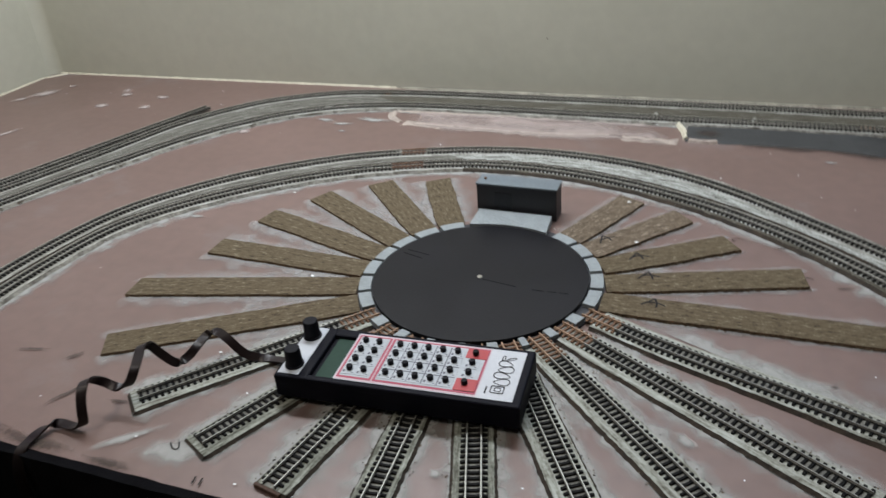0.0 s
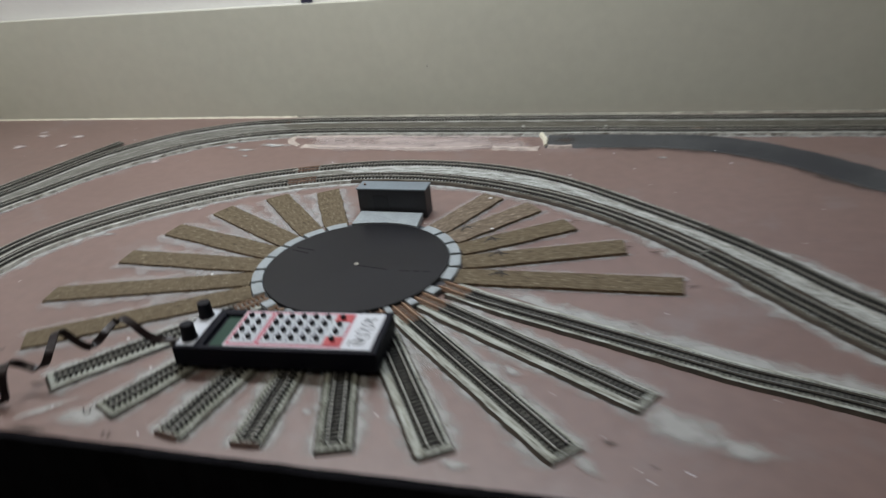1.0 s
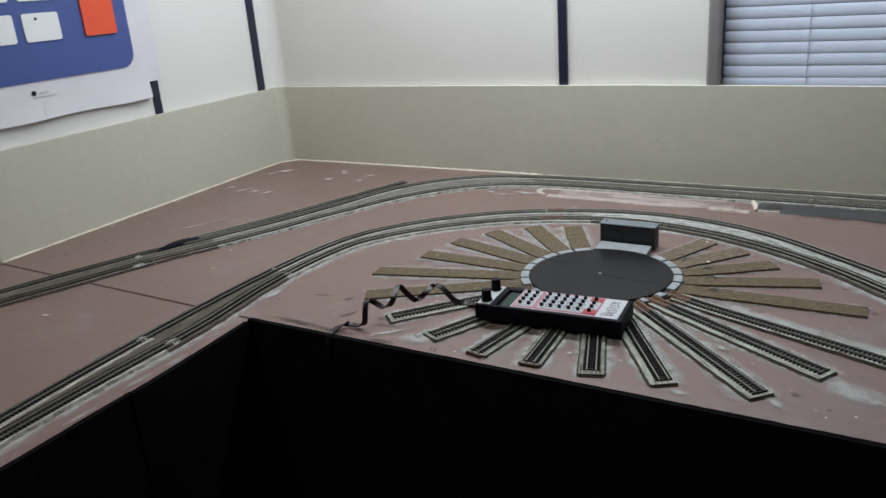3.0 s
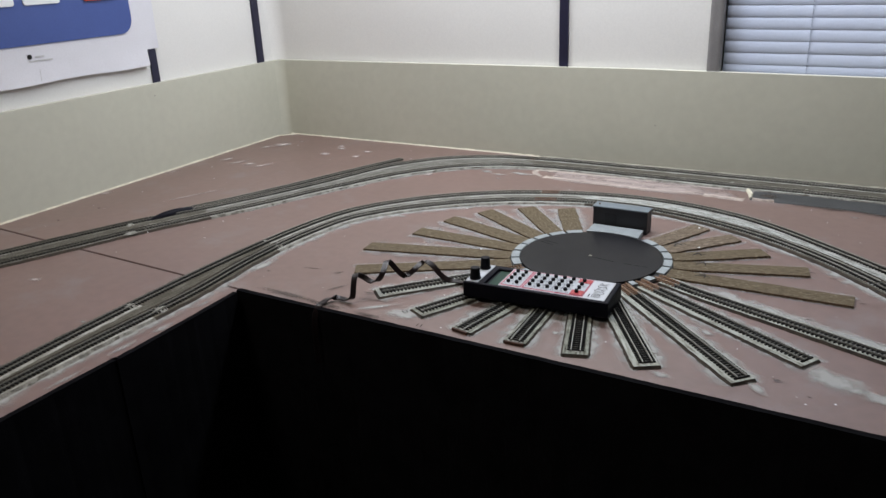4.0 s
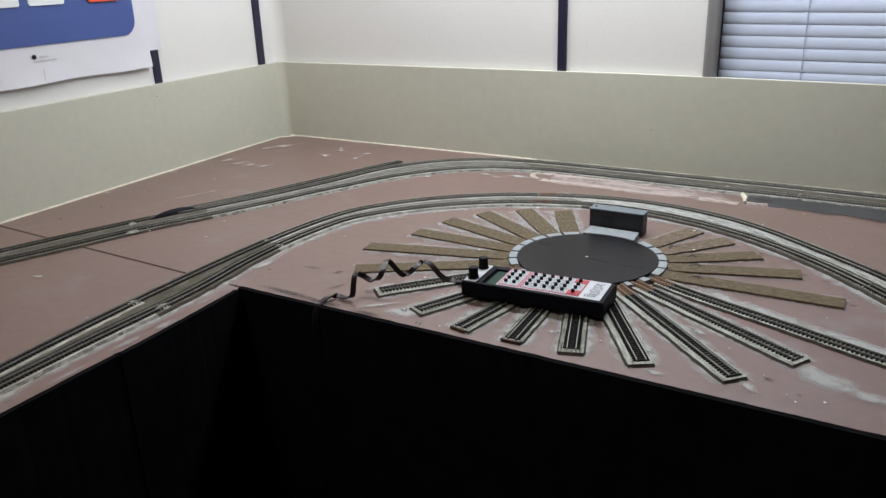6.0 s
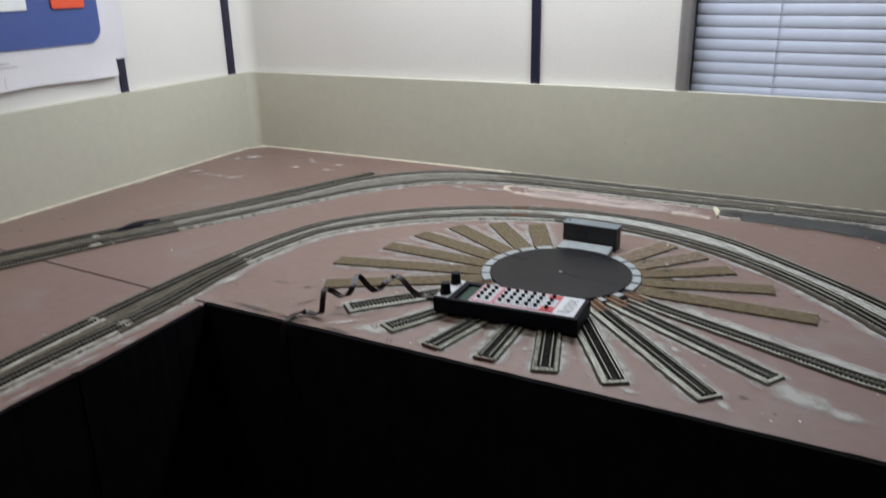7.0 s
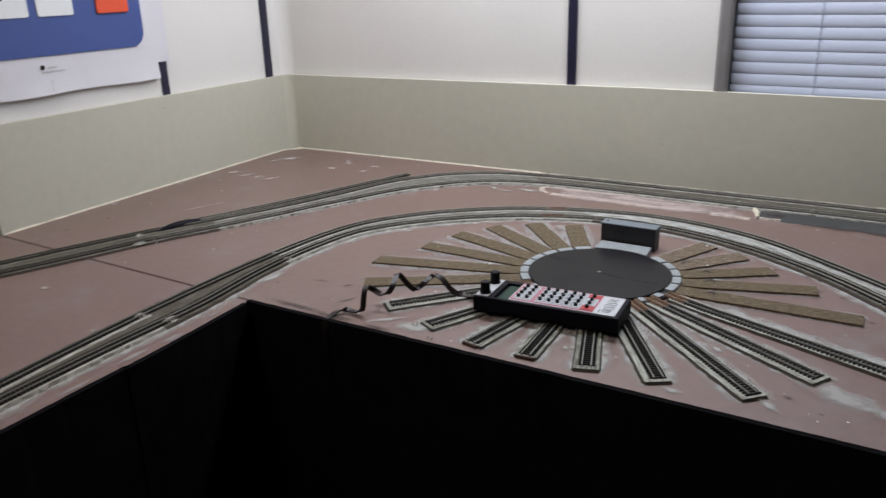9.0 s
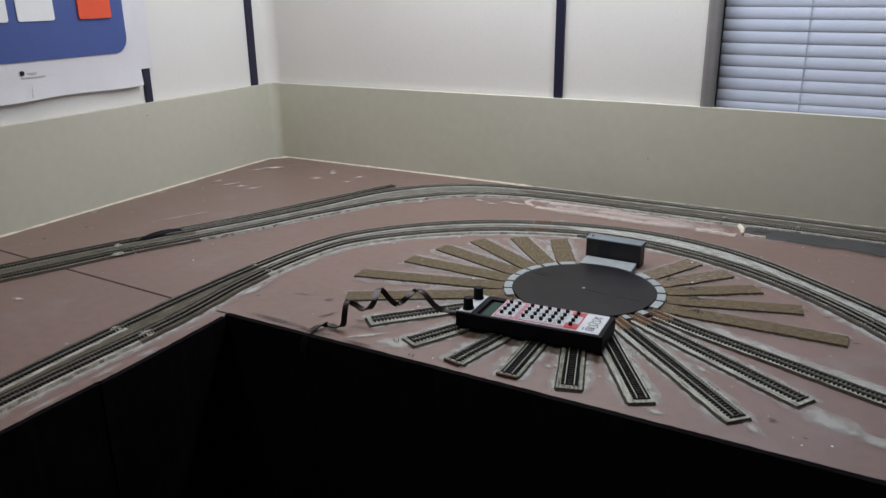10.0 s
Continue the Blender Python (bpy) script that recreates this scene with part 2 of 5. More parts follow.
M_SCREW = mat("brass_screw", (0.42, 0.40, 0.34), 0.3, metal=0.8)
M_BLACK = mat("black_plastic", (0.0032, 0.0034, 0.0075), 0.5, spec=0.09, vary=0.15, scale=60, fine=900, bump=0.0001)
M_WHITE = mat("white_label", (0.475, 0.50, 0.535), 0.45, vary=0.03)
M_CELL = mat("pale_key_field", (0.41, 0.445, 0.475), 0.45, vary=0.08)
M_RED = mat("red_print", (0.37, 0.028, 0.034), 0.42, vary=0.06)
M_PINK = mat("pink_border", (0.34, 0.036, 0.075), 0.42, vary=0.05)
M_GRID = mat("dark_key_grid", (0.10, 0.10, 0.13), 0.5)
M_INK = mat("ink", (0.028, 0.027, 0.027), 0.8, spec=0.05)
M_LCD = mat("lcd_green", (0.029, 0.057, 0.043), 0.5, spec=0.08, vary=0.06)
M_KEY = mat("key_rubber", (0.004, 0.004, 0.007), 0.6, spec=0.15)
M_CABLE = mat("flat_cable", (0.013, 0.008, 0.008), 0.36, spec=0.3, vary=0.2, scale=80)
M_PAPER = mat("poster_paper", (0.64, 0.64, 0.68), 0.5, vary=0.04, scale=15)
M_BLUE = mat("poster_blue", (0.050, 0.088, 0.285), 0.5, vary=0.06, scale=20)
M_CARD = mat("white_card", (0.76, 0.79, 0.80), 0.5, vary=0.02)
M_ORANGE = mat("orange_card", (0.72, 0.085, 0.03), 0.45, vary=0.04)
M_ROADBED = mat("dark_foam_strip", (0.040, 0.042, 0.042), 0.8, vary=0.25, scale=18, fine=600, bump=0.0004, dirt=(0.022, 0.023, 0.025), dirt_scale=5, dirt_cut=0.48)
M_CHIP = smear_mat("paint_chip", (0.46, 0.405, 0.385), 0.82, 45)
M_HAZE = smear_mat("thin_white_haze", (0.40, 0.40, 0.39), 0.54, 60)
M_SLOTWASH = smear_mat("pinkish_wash", (0.40, 0.335, 0.31), 0.72, 22)
M_SMEAR = smear_mat("white_smear", (0.42, 0.432, 0.415), 0.68, 60)
M_BROWNFADE = smear_mat("brown_fade", (0.050, 0.040, 0.034), 0.75, 30)
M_DARKSMEAR = smear_mat("dark_smear", (0.06, 0.045, 0.035), 0.65, 240)
M_LAMP = mat("lamp_diffuser", (0.9, 0.9, 0.88), 0.5, emit=2.0)
M_STEEL = mat("grey_enamel", (0.5, 0.5, 0.5), 0.4)

# ---- builders ----


def mesh_of(name, bm, material):
    me = bpy.data.meshes.new(name)
    bm.normal_update()
    bm.to_mesh(me)
    bm.free()
    for m in material if isinstance(material, (list, tuple)) else (material,):
        me.materials.append(m)
    return me


def part(name, bm, material, parent=None, label=""):
    ob = new(name, mesh_of(name, bm, material))
    ob.parent = parent
    if label:
        ob["label"] = label
    return ob


def thing(name, m, label, category, group="", kind=""):
    ob = new(name)
    ob.empty_display_size = 0.02
    ob.matrix_world = m
    return tagged(ob, label, category, group, kind)


def add_box(bm, lo, hi, bevel=0.0, m=None, segments=2):
    got = bmesh.ops.create_cube(bm, size=1.0)
    vs = got["verts"]
    for v in vs:
        v.co = Vector([(lo[i] + hi[i]) / 2 + v.co[i] * (hi[i] - lo[i]) for i in range(3)])
    if bevel:
        es = list({e for v in vs for e in v.link_edges})
        r = bmesh.ops.bevel(bm, geom=es, offset=bevel, segments=segments, affect="EDGES", profile=0.5)
        vs = list({v for f in r["faces"] for v in f.verts} | {v for v in vs if v.is_valid})
    if m is not None:
        bmesh.ops.transform(bm, matrix=m, verts=vs)
    return vs


def box_bm(lo, hi, bevel=0.0, segments=2):
    bm = bmesh.new()
    add_box(bm, lo, hi, bevel, segments=segments)
    return bm


def prism_bm(outline, z0, z1, bevel=0.0, top_only=True):
    """An upright prism over an outline of (x, y), counter-clockwise."""
    bm = bmesh.new()
    lo = [bm.verts.new((x, y, z0)) for x, y in outline]
    hi = [bm.verts.new((x, y, z1)) for x, y in outline]
    n = len(outline)
    bm.faces.new(lo[::-1])
    top = bm.faces.new(hi)
    for i in range(n):
        bm.faces.new((lo[i], lo[(i + 1) % n], hi[(i + 1) % n], hi[i]))
    if bevel:
        bmesh.ops.bevel(bm, geom=list(top.edges), offset=bevel, segments=2, affect="EDGES", profile=0.5)
    return bm


def cyl_bm(radius, z0, z1, n=32, bevel=0.0, top=None, at=(0, 0)):
    bm = bmesh.new()
    rt = radius if top is None else top
    lo = [bm.verts.new((at[0] + radius * math.cos(2 * math.pi * i / n), at[1] + radius * math.sin(2 * math.pi * i / n), z0)) for i in range(n)]
    hi = [bm.verts.new((at[0] + rt * math.cos(2 * math.pi * i / n), at[1] + rt * math.sin(2 * math.pi * i / n), z1)) for i in range(n)]
    bm.faces.new(lo[::-1])
    f = bm.faces.new(hi)
    for i in range(n):
        bm.faces.new((lo[i], lo[(i + 1) % n], hi[(i + 1) % n], hi[i]))
    if bevel:
        bmesh.ops.bevel(bm, geom=list(f.edges), offset=bevel, segments=2, affect="EDGES", profile=0.5)
    return bm


def spline(knots, step=0.006):
    """Smooth line through the knots, resampled at even steps: list of Vectors."""
    k = [Vector((*p, 0)) if len(p) == 2 else Vector(p) for p in knots]
    k = [2 * k[0] - k[1]] + k + [2 * k[-1] - k[-2]]
    fine = []
    for i in range(1, len(k) - 2):
        a, b, c, d = k[i - 1:i + 3]
        for s in range(24):
            t = s / 24
            fine.append(0.5 * ((2 * b) + (c - a) * t + (2 * a - 5 * b + 4 * c - d) * t * t + (3 * b - a - 3 * c + d) * t ** 3))
    fine.append(k[-2])
    out, rest = [fine[0]], step
    for a, b in zip(fine, fine[1:]):
        d = (b - a).length
        while d >= rest and d > 1e-9:
            a = a + (b - a) * (rest / d)
            d -= rest
            out.append(a)
            rest = step
        rest -= d
    return out


def smooth_line(pts, times):
    for _ in range(times):
        pts = [pts[0]] + [(pts[i - 1] + 2 * pts[i] + pts[i + 1]) / 4 for i in range(1, len(pts) - 1)] + [pts[-1]]
    return pts


def sides(pts):
    """For each point the unit vector to its right, level."""
    out = []
    for i in range(len(pts)):
        t = pts[min(i + 1, len(pts) - 1)] - pts[max(i - 1, 0)]
        out.append(Vector((t.y, -t.x, 0)).normalized())
    return out


def sweep_bm(pts, profile, rough=0.0, mats=None, caps=True, seed=1):
    """Sweep a section of (offset to the right, height), listed round, along a level line."""
    bm = bmesh.new()
    sd = sides(pts)
    rows = []
    for i, (p, s) in enumerate(zip(pts, sd)):
        row = []
        for j, (o, h) in enumerate(profile):
            w = 0.0
            if rough:
                w = rough * noise.noise(Vector((p.x * 90 + seed * 7, p.y * 90, (1 if o > 0 else -1) * 5 + seed)))
            row.append(bm.verts.new(p + s * (o + w) + Vector((0, 0, h))))
        rows.append(row)
    n = len(profile)
    for a, b in zip(rows, rows[1:]):
        for j in range(n):
            f = bm.faces.new((a[j], a[(j + 1) % n], b[(j + 1) % n], b[j]))
            if mats:
                f.material_index = mats[j]
    if caps:
        bm.faces.new(rows[0][::-1])
        bm.faces.new(rows[-1])
    bmesh.ops.recalc_face_normals(bm, faces=bm.faces)
    return bm


RAIL_FACES = (0, 0, 0, 1, 0, 0, 0, 0)


def rail_profile(o, head=0.00050):
    return [(o - 0.0007, 0.0), (o - 0.0007, 0.0003), (o - 0.0003, 0.0006), (o - head, 0.0014), (o + head, 0.0014), (o + 0.0003, 0.0006), (o + 0.0007, 0.0003), (o + 0.0007, 0.0)]


PITCH = 0.0046
sl = bmesh.new()
add_box(sl, (-0.00105, -0.0086, 0), (0.00105, 0.0086, 0.0016), 0.0003, segments=1)
for cy in (-0.0062, -0.0030, 0.0030, 0.0062):
    add_box(sl, (-0.0008, cy - 0.0007, 0.0014), (0.0008, cy + 0.0007, 0.0020))
SLEEPER = mesh_of("sleeper", sl, M_SLEEPER)
SLEEPER_DUSTY = SLEEPER.copy()
SLEEPER_DUSTY.materials[0] = M_SLEEPERDUST
SLEEPER_BROWN = SLEEPER.copy()
SLEEPER_BROWN.materials[0] = M_RUSTY
SLEEPER_OLD = SLEEPER.copy()
SLEEPER_OLD.materials[0] = M_OLDTIE


def track(name, pts, z, label, group, brown=0.0, rusty=False, dull=False, under=None):
    """A length of narrow-gauge model track: two rails and single sleepers. brown: first metres in brown plastic."""
    t = thing(name, pose(pts[0].x, pts[0].y, z), label, "model railway track", group)
    steel = (M_OLDRAIL, M_OLDRAIL) if rusty else (M_RAILSIDE, M_DULLRAIL) if dull else (M_RAILSIDE, M_STUBRAIL) if brown else (M_RAILWARM, M_RAIL)
    tie = SLEEPER_OLD if rusty else SLEEPER if brown else SLEEPER_DUSTY
    head = 0.00036 if brown else 0.00050
    base = pts[0].copy()
    loc = [p - base for p in pts]
    cut = 0
    step = (pts[1] - pts[0]).length
    if brown:
        cut = max(2, int(brown / step))
        for o in (-0.0046, 0.0046):
            part("rail", sweep_bm(loc[:cut + 1], [(a, b + 0.0016) for a, b in rail_profile(o)]), M_RUSTRAIL, t, "brown painted rail")
    for o in (-0.0046, 0.0046):
        part("rail", sweep_bm(loc[cut:], [(a, b + 0.0016) for a, b in rail_profile(o, head)], mats=RAIL_FACES), steel, t)
    for o in (-0.0046, 0.0046):
        part("web", sweep_bm(loc[cut:], [(o - 0.0004, 0.0), (o - 0.0004, 0.0007), (o + 0.0004, 0.0007), (o + 0.0004, 0.0)]), M_SLEEPER, t)
    # Underlay gives the gaps between the sleepers a grey of their own.
    part("underlay", sweep_bm(loc, [(-0.0064, -0.0006), (-0.0060, 0.0004), (0.0060, 0.0004), (0.0064, -0.0006)], rough=0.0012, seed=3), under or (M_UNDERDARK if dull else M_UNDER), t, "grey underlay between the rails")
    d, due = 0.0, PITCH / 2
    sd = sides(loc)
    for a, b, s in zip(loc, loc[1:], sd):
        seg = (b - a).length
        while d + seg >= due:
            p = a + (b - a) * ((due - d) / seg)
            ob = new("sleeper", SLEEPER_BROWN if due < brown else tie)
            ob.parent = t
            ob.matrix_local = Matrix.Translation(p) @ Matrix.Rotation(math.atan2(s.y, s.x) + math.pi / 2 + random.uniform(-0.02, 0.02), 4, "Z")
            due += PITCH
        d += seg
    return t


def patch(name, cx, cy, length, width, angle, material, label, z=0.0006, seed=0, group="paint smears"):
    """A thin irregular wiped patch on the board."""
    bm = bmesh.new()
    lay = bm.verts.layers.float.new("fade")
    rings, n = 5, 28
    c = bm.verts.new((0, 0, 0))
    c[lay] = 1.0
    prev = None
    for r in range(1, rings + 1):
        row = []
        for i in range(n):
            a = 2 * math.pi * i / n
            k = 1 + 0.35 * noise.noise(Vector((math.cos(a) * 1.5 + seed * 3.1, math.sin(a) * 1.5, seed)))
            v = bm.verts.new((length / 2 * k * r / rings * math.cos(a), width / 2 * k * r / rings * math.sin(a), 0))
            v[lay] = 1 - r / rings
            row.append(v)
        for i in range(n):
            j = (i + 1) % n
            bm.faces.new((c, row[i], row[j]) if prev is None else (prev[i], row[i], row[j], prev[j]))
        prev = row
    ob = part(name, bm, material)
    ob.matrix_world = pose(cx, cy, z, 0, 0, angle)
    return tagged(ob, label, "paint mark", group, "stuff")


def wiped_edge(name, pts, o0, o1, z, label, seed=0, material=None):
    """A long wiped paint edge beside a line, fading away from it."""
    bm = bmesh.new()
    lay = bm.verts.layers.float.new("fade")
    sd = sides(pts)
    prev = None
    for i, (p, s) in enumerate(zip(pts, sd)):
        k = 1 + 0.5 * noise.noise(Vector((p.x * 25 + seed, p.y * 25, seed)))
        row = []
        for f in (0.0, 0.35, 0.7, 1.0):
            v = bm.verts.new(p + s * (o0 + (o1 - o0) * f * k) + Vector((0, 0, z + 0.000004 * seed)))
            v[lay] = 0.85 * (1 - f) * min(1, i / 6, (len(pts) - 1 - i) / 6)
            row.append(v)
        if prev:
            for j in range(3):
                bm.faces.new((prev[j], prev[j + 1], row[j + 1], row[j]))
        prev = row
    ob = part(name, bm, material or M_SMEAR)
    return tagged(ob, label, "paint mark", "paint smears", "stuff")


# ---- room ----
ZF, ZC = -0.95, 1.50
XW, YW, XE, YS = -1.06, 0.502, 2.6, -3.0
WEST = pose(-0.933, 0, 0, 0, 0, 1.85)  # foot of the west backboard: x out of the wall, y along it


def slab(name, lo, hi, material, label, category):
    ob = part(name, box_bm(lo, hi), material)
    return tagged(ob, label, category, "", "structure")


slab("floor", (XW - 0.1, YS - 0.1, ZF - 0.1), (XE + 0.1, YW + 0.1, ZF), M_FLOOR, "near-black floor under the layout", "floor")
slab("ceiling", (XW - 0.1, YS - 0.1, ZC), (XE + 0.1, YW + 0.1, ZC + 0.1), M_CEIL, "plain white painted ceiling", "ceiling")
slab("wall_west", (-0.12, YS - 0.2, ZF), (-0.0125, YW + 0.1, ZC), M_WALL, "cream-white painted wall behind the layout", "wall").matrix_world = WEST
slab("wall_east", (XE, YS, ZF), (XE + 0.1, YW, ZC), M_WALL, "cream-white painted wall", "wall")
slab("wall_south", (XW - 0.1, YS - 0.1, ZF), (XE + 0.1, YS, ZC), M_WALL, "cream-white painted wall", "wall")
WX0, WX1, WZ0, WZ1 = 0.047, 1.25, 0.05, 1.15
nb = bmesh.new()
for lo, hi in (((XW - 0.1, YW, ZF), (WX0, YW + 0.1, ZC)), ((WX1, YW, ZF), (XE + 0.1, YW + 0.1, ZC)), ((WX0, YW, ZF), (WX1, YW + 0.1, WZ0)), ((WX0, YW, WZ1), (WX1, YW + 0.1, ZC))):
    add_box(nb, lo, hi)
tagged(part("wall_north", nb, M_WALL), "cream-white painted wall with a window opening", "wall", "", "structure")

# window with its grey frame, and the closed slatted blind before it
win = thing("window_1", pose(0, YW, 0), "grey-framed window behind a closed blind", "window", "", "structure")
fb = bmesh.new()
for lo, hi in (((WX0 - 0.024, -0.010, WZ0 - 0.02), (WX0, 0.03, WZ1 + 0.02)), ((WX1, -0.012, WZ0 - 0.02), (WX1 + 0.018, 0.03, WZ1 + 0.02)), ((WX0, -0.012, WZ1), (WX1, 0.03, WZ1 + 0.02)), ((WX0, -0.012, WZ0 - 0.02), (WX1, 0.03, WZ0))):
    add_box(fb, lo, hi, 0.0070 if hi[0] == WX0 else 0.0015, segments=3)
part("window_frame", fb, M_FRAME, win)
glass = bpy.data.materials.new("window_glass")
glass.use_nodes = True
gb = glass.node_tree.nodes["Principled BSDF"]
gb.inputs["Transmission Weight"].default_value, gb.inputs["Roughness"].default_value, gb.inputs["IOR"].default_value = 1.0, 0.02, 1.45
pane = part("pane", box_bm((WX0, 0.07, WZ0), (WX1, 0.074, WZ1)), glass, win)
pane.visible_shadow = False

blind = thing("window_blind", pose(0, YW + 0.008, 0), "closed pale blue-white slatted blind with ladder cords in the window", "window blind")
bs = bmesh.new()
ARC = [(-0.0110, 0.0004), (-0.0090, -0.0011), (-0.0045, -0.0021), (0.0, -0.0022), (0.0045, -0.0016), (0.0080, -0.0006), (0.0104, 0.0006)]
rows = []
for x in (WX0 + 0.001, WX1 - 0.001):
    rows.append([bs.verts.new((x, yy, zz)) for zz, yy in ARC] + [bs.verts.new((x, yy + 0.0006, zz)) for zz, yy in ARC[::-1]])
m_ = len(rows[0])
for j in range(m_):
    bs.faces.new((rows[0][j], rows[0][(j + 1) % m_], rows[1][(j + 1) % m_], rows[1][j])).smooth = True
bs.faces.new(rows[0])
bs.faces.new(rows[1][::-1])
bmesh.ops.recalc_face_normals(bs, faces=bs.faces)
SLAT = mesh_of("slat", bs, M_SLAT)
for i in range(54):
    ob = new("slat", SLAT)
    ob.parent = blind
    ob.matrix_local = pose(0, 0, 0.0834 + 0.0193 * i, random.uniform(-1.2, 1.2), random.uniform(0.05, 0.30), 0)
for x in (0.180, 0.62, 1.06):
    lc = box_bm((x, -0.0030, WZ0), (x + 0.0005, -0.0025, WZ1))
    for i in range(54):
        add_box(lc, (x - 0.0003, -0.0033, 0.0722 + 0.0193 * i), (x + 0.0008, -0.0010, 0.0736 + 0.0193 * i))
    part("ladder_cord", lc, M_CORD, blind)
part("head_rail", box_bm((WX0 + 0.002, -0.01, WZ1 - 0.035), (WX1 - 0.002, 0.02, WZ1), 0.002), M_SLAT, blind)

# unseen strip lamp over the layout, with rods added to hold it
cl = thing("strip_lamp", pose(-0.17, 0.275, 0.95), "white enamelled strip lamp, unseen, hung on two added rods", "strip lamp")
part("housing", box_bm((-0.525, -0.07, 0.0), (0.525, 0.07, 0.04), 0.006), M_STEEL, cl)
part("diffuser", box_bm((-0.495, -0.055, -0.015), (0.495, 0.055, 0.0), 0.004), M_LAMP, cl, "glowing white diffuser")
for x in (-0.45, 0.45):
    part("rod", cyl_bm(0.004, 0.04, ZC - 0.95, 8, at=(x, 0)), M_STEEL, cl)

# fixture of the added fill lamp above the wing
dome = thing("added_round_lamp", pose(-0.54, -0.75, 1.44), "added round white lamp, unseen, brightening the wing board", "ceiling lamp")
part("base", cyl_bm(0.17, 0.02, ZC - 1.44, 32), M_STEEL, dome)
part("diffuser", cyl_bm(0.15, 0.0, 0.02, 32, top=0.165), M_LAMP, dome, "glowing white diffuser")

# ---- layout boards ----
MAIN = [(-0.9245, -0.2555), (-0.3630, -0.2708), (1.4, -0.2700), (1.4, 0.4885), (-0.9485, 0.4885)]
WING = [(-0.876, -1.7), (-0.320, -1.7), (-0.3505, -0.590), (-0.3520, -0.463), (-0.3566, -0.3700), (-0.3632, -0.2742), (-0.9243, -0.2590)]
tagged(part("baseboard_main", prism_bm(MAIN, -0.018, 0.0, 0.001), M_BOARD), "pinkish-brown primed plywood baseboard with paint smears", "baseboard", "", "structure")
tagged(part("baseboard_wing", prism_bm(WING, -0.018, 0.0, 0.001), M_BOARD), "pinkish-brown primed plywood baseboard butted to the main board", "baseboard", "", "structure")

M_SEAM = mat("seam_filler", (0.036, 0.015, 0.011), 0.9, vary=0.5, scale=60, fine=500, bump=0.0005)
tagged(part("board_seam", sweep_bm(spline([(-0.924, -0.2564), (-0.64, -0.2641), (-0.364, -0.2717)], 0.006), [(-0.0024, -0.012), (-0.0024, -0.0009), (0.0028, -0.0009), (0.0028, -0.012)], rough=0.0004, seed=4), M_SEAM), "dark brown joint between two baseboards", "board joint", "", "structure")


def fascia(name, line, label):
    pts = spline(line, 0.006)
    ob = part(name, sweep_bm(pts, [(-0.0012, -0.35), (-0.0012, 0.0003), (0.006, 0.0003), (0.006, -0.35)], rough=0.0008, seed=len(name)), M_EDGE)
    return tagged(ob, label, "fascia", "", "structure")


fascia("fascia_front", [(-0.3632, -0.2712), (0.5, -0.2708), (1.4, -0.2704)], "black cloth-covered front edge of the baseboard")
fascia("fascia_side", [(-0.3195, -1.7), (-0.3500, -0.590), (-0.3515, -0.463), (-0.3561, -0.3700), (-0.3630, -0.2780)], "black cloth-covered side edge of the baseboard")

# olive backboards with paler top edges and a filler bead along the foot


def panel(name, outline, axis, at, thick, label):
    """An upright board from an outline of (along, height); axis 'x' runs along x."""
    bm = bmesh.new()
    f = [bm.verts.new((a, at, h) if axis == "x" else (at, a, h)) for a, h in outline]
    g = [bm.verts.new((a, at + thick, h) if axis == "x" else (at + thick, a, h)) for a, h in outline]
    n = len(outline)
    bm.faces.new(f)
    bm.faces.new(g[::-1])
    for i in range(n):
        bm.faces.new((f[i], g[i], g[(i + 1) % n], f[(i + 1) % n]))
    bmesh.ops.recalc_face_normals(bm, faces=bm.faces)
    bm.normal_update()
    for q in bm.faces:
        q.material_index = int(q.normal.z > 0.7)
    return tagged(part(name, bm, (M_PANEL, M_PANELTOP)), label, "backboard", "", "structure")


panel("backboard_north", [(-0.951, -0.018), (1.4, -0.018), (1.4, 0.170), (-0.10, 0.1780), (-0.951, 0.1735)], "x", 0.4890, 0.012, "olive-grey painted backboard along the wall")
panel("backboard_west", [(0.4870, -0.018), (-0.2560, -0.018), (-0.2560, 0.1755), (0.4870, 0.1735)], "y", 0.0, -0.012, "olive-grey painted backboard along the wall").matrix_world = WEST
panel("backboard_wing", [(-0.2585, -0.018), (-1.7, -0.018), (-1.7, 0.168), (-0.2585, 0.1745)], "y", -0.003, -0.009, "olive-grey painted backboard beside the wing board").matrix_world = WEST

M_DULLBEAD = mat("dull_filler", (0.26, 0.25, 0.20), 0.7, vary=0.4, scale=50, fine=300, bump=0.0008, dirt=(0.42, 0.40, 0.33), dirt_scale=40, dirt_cut=0.6)
BEAD = [(0, 0), (0, 0.0024), (0.0010, 0.0016), (0.0024, 0.0)]
tagged(part("filler_bead", sweep_bm(spline([(-0.935, 0.4885), (-0.6, 0.4885), (-0.285, 0.4885)], 0.008), BEAD, rough=0.0016, seed=3), M_CAULK), "cream filler bead along the backboard foot", "filler", "", "structure")
tagged(part("filler_bead", sweep_bm(spline([(-0.284, 0.4885), (0.5, 0.4885), (1.39, 0.4885)], 0.008), BEAD, rough=0.0016, seed=5), M_DULLBEAD), "dull olive filler bead along the backboard foot", "filler", "", "structure")
tagged(part("filler_bead", sweep_bm(spline([(-0.9245, -0.253), (-0.9358, 0.1), (-0.9455, 0.42), (-0.938, 0.462), (-0.915, 0.4885)], 0.008), BEAD, rough=0.0016, seed=8), M_CAULK), "cream filler bead along the backboard foot", "filler", "", "structure")



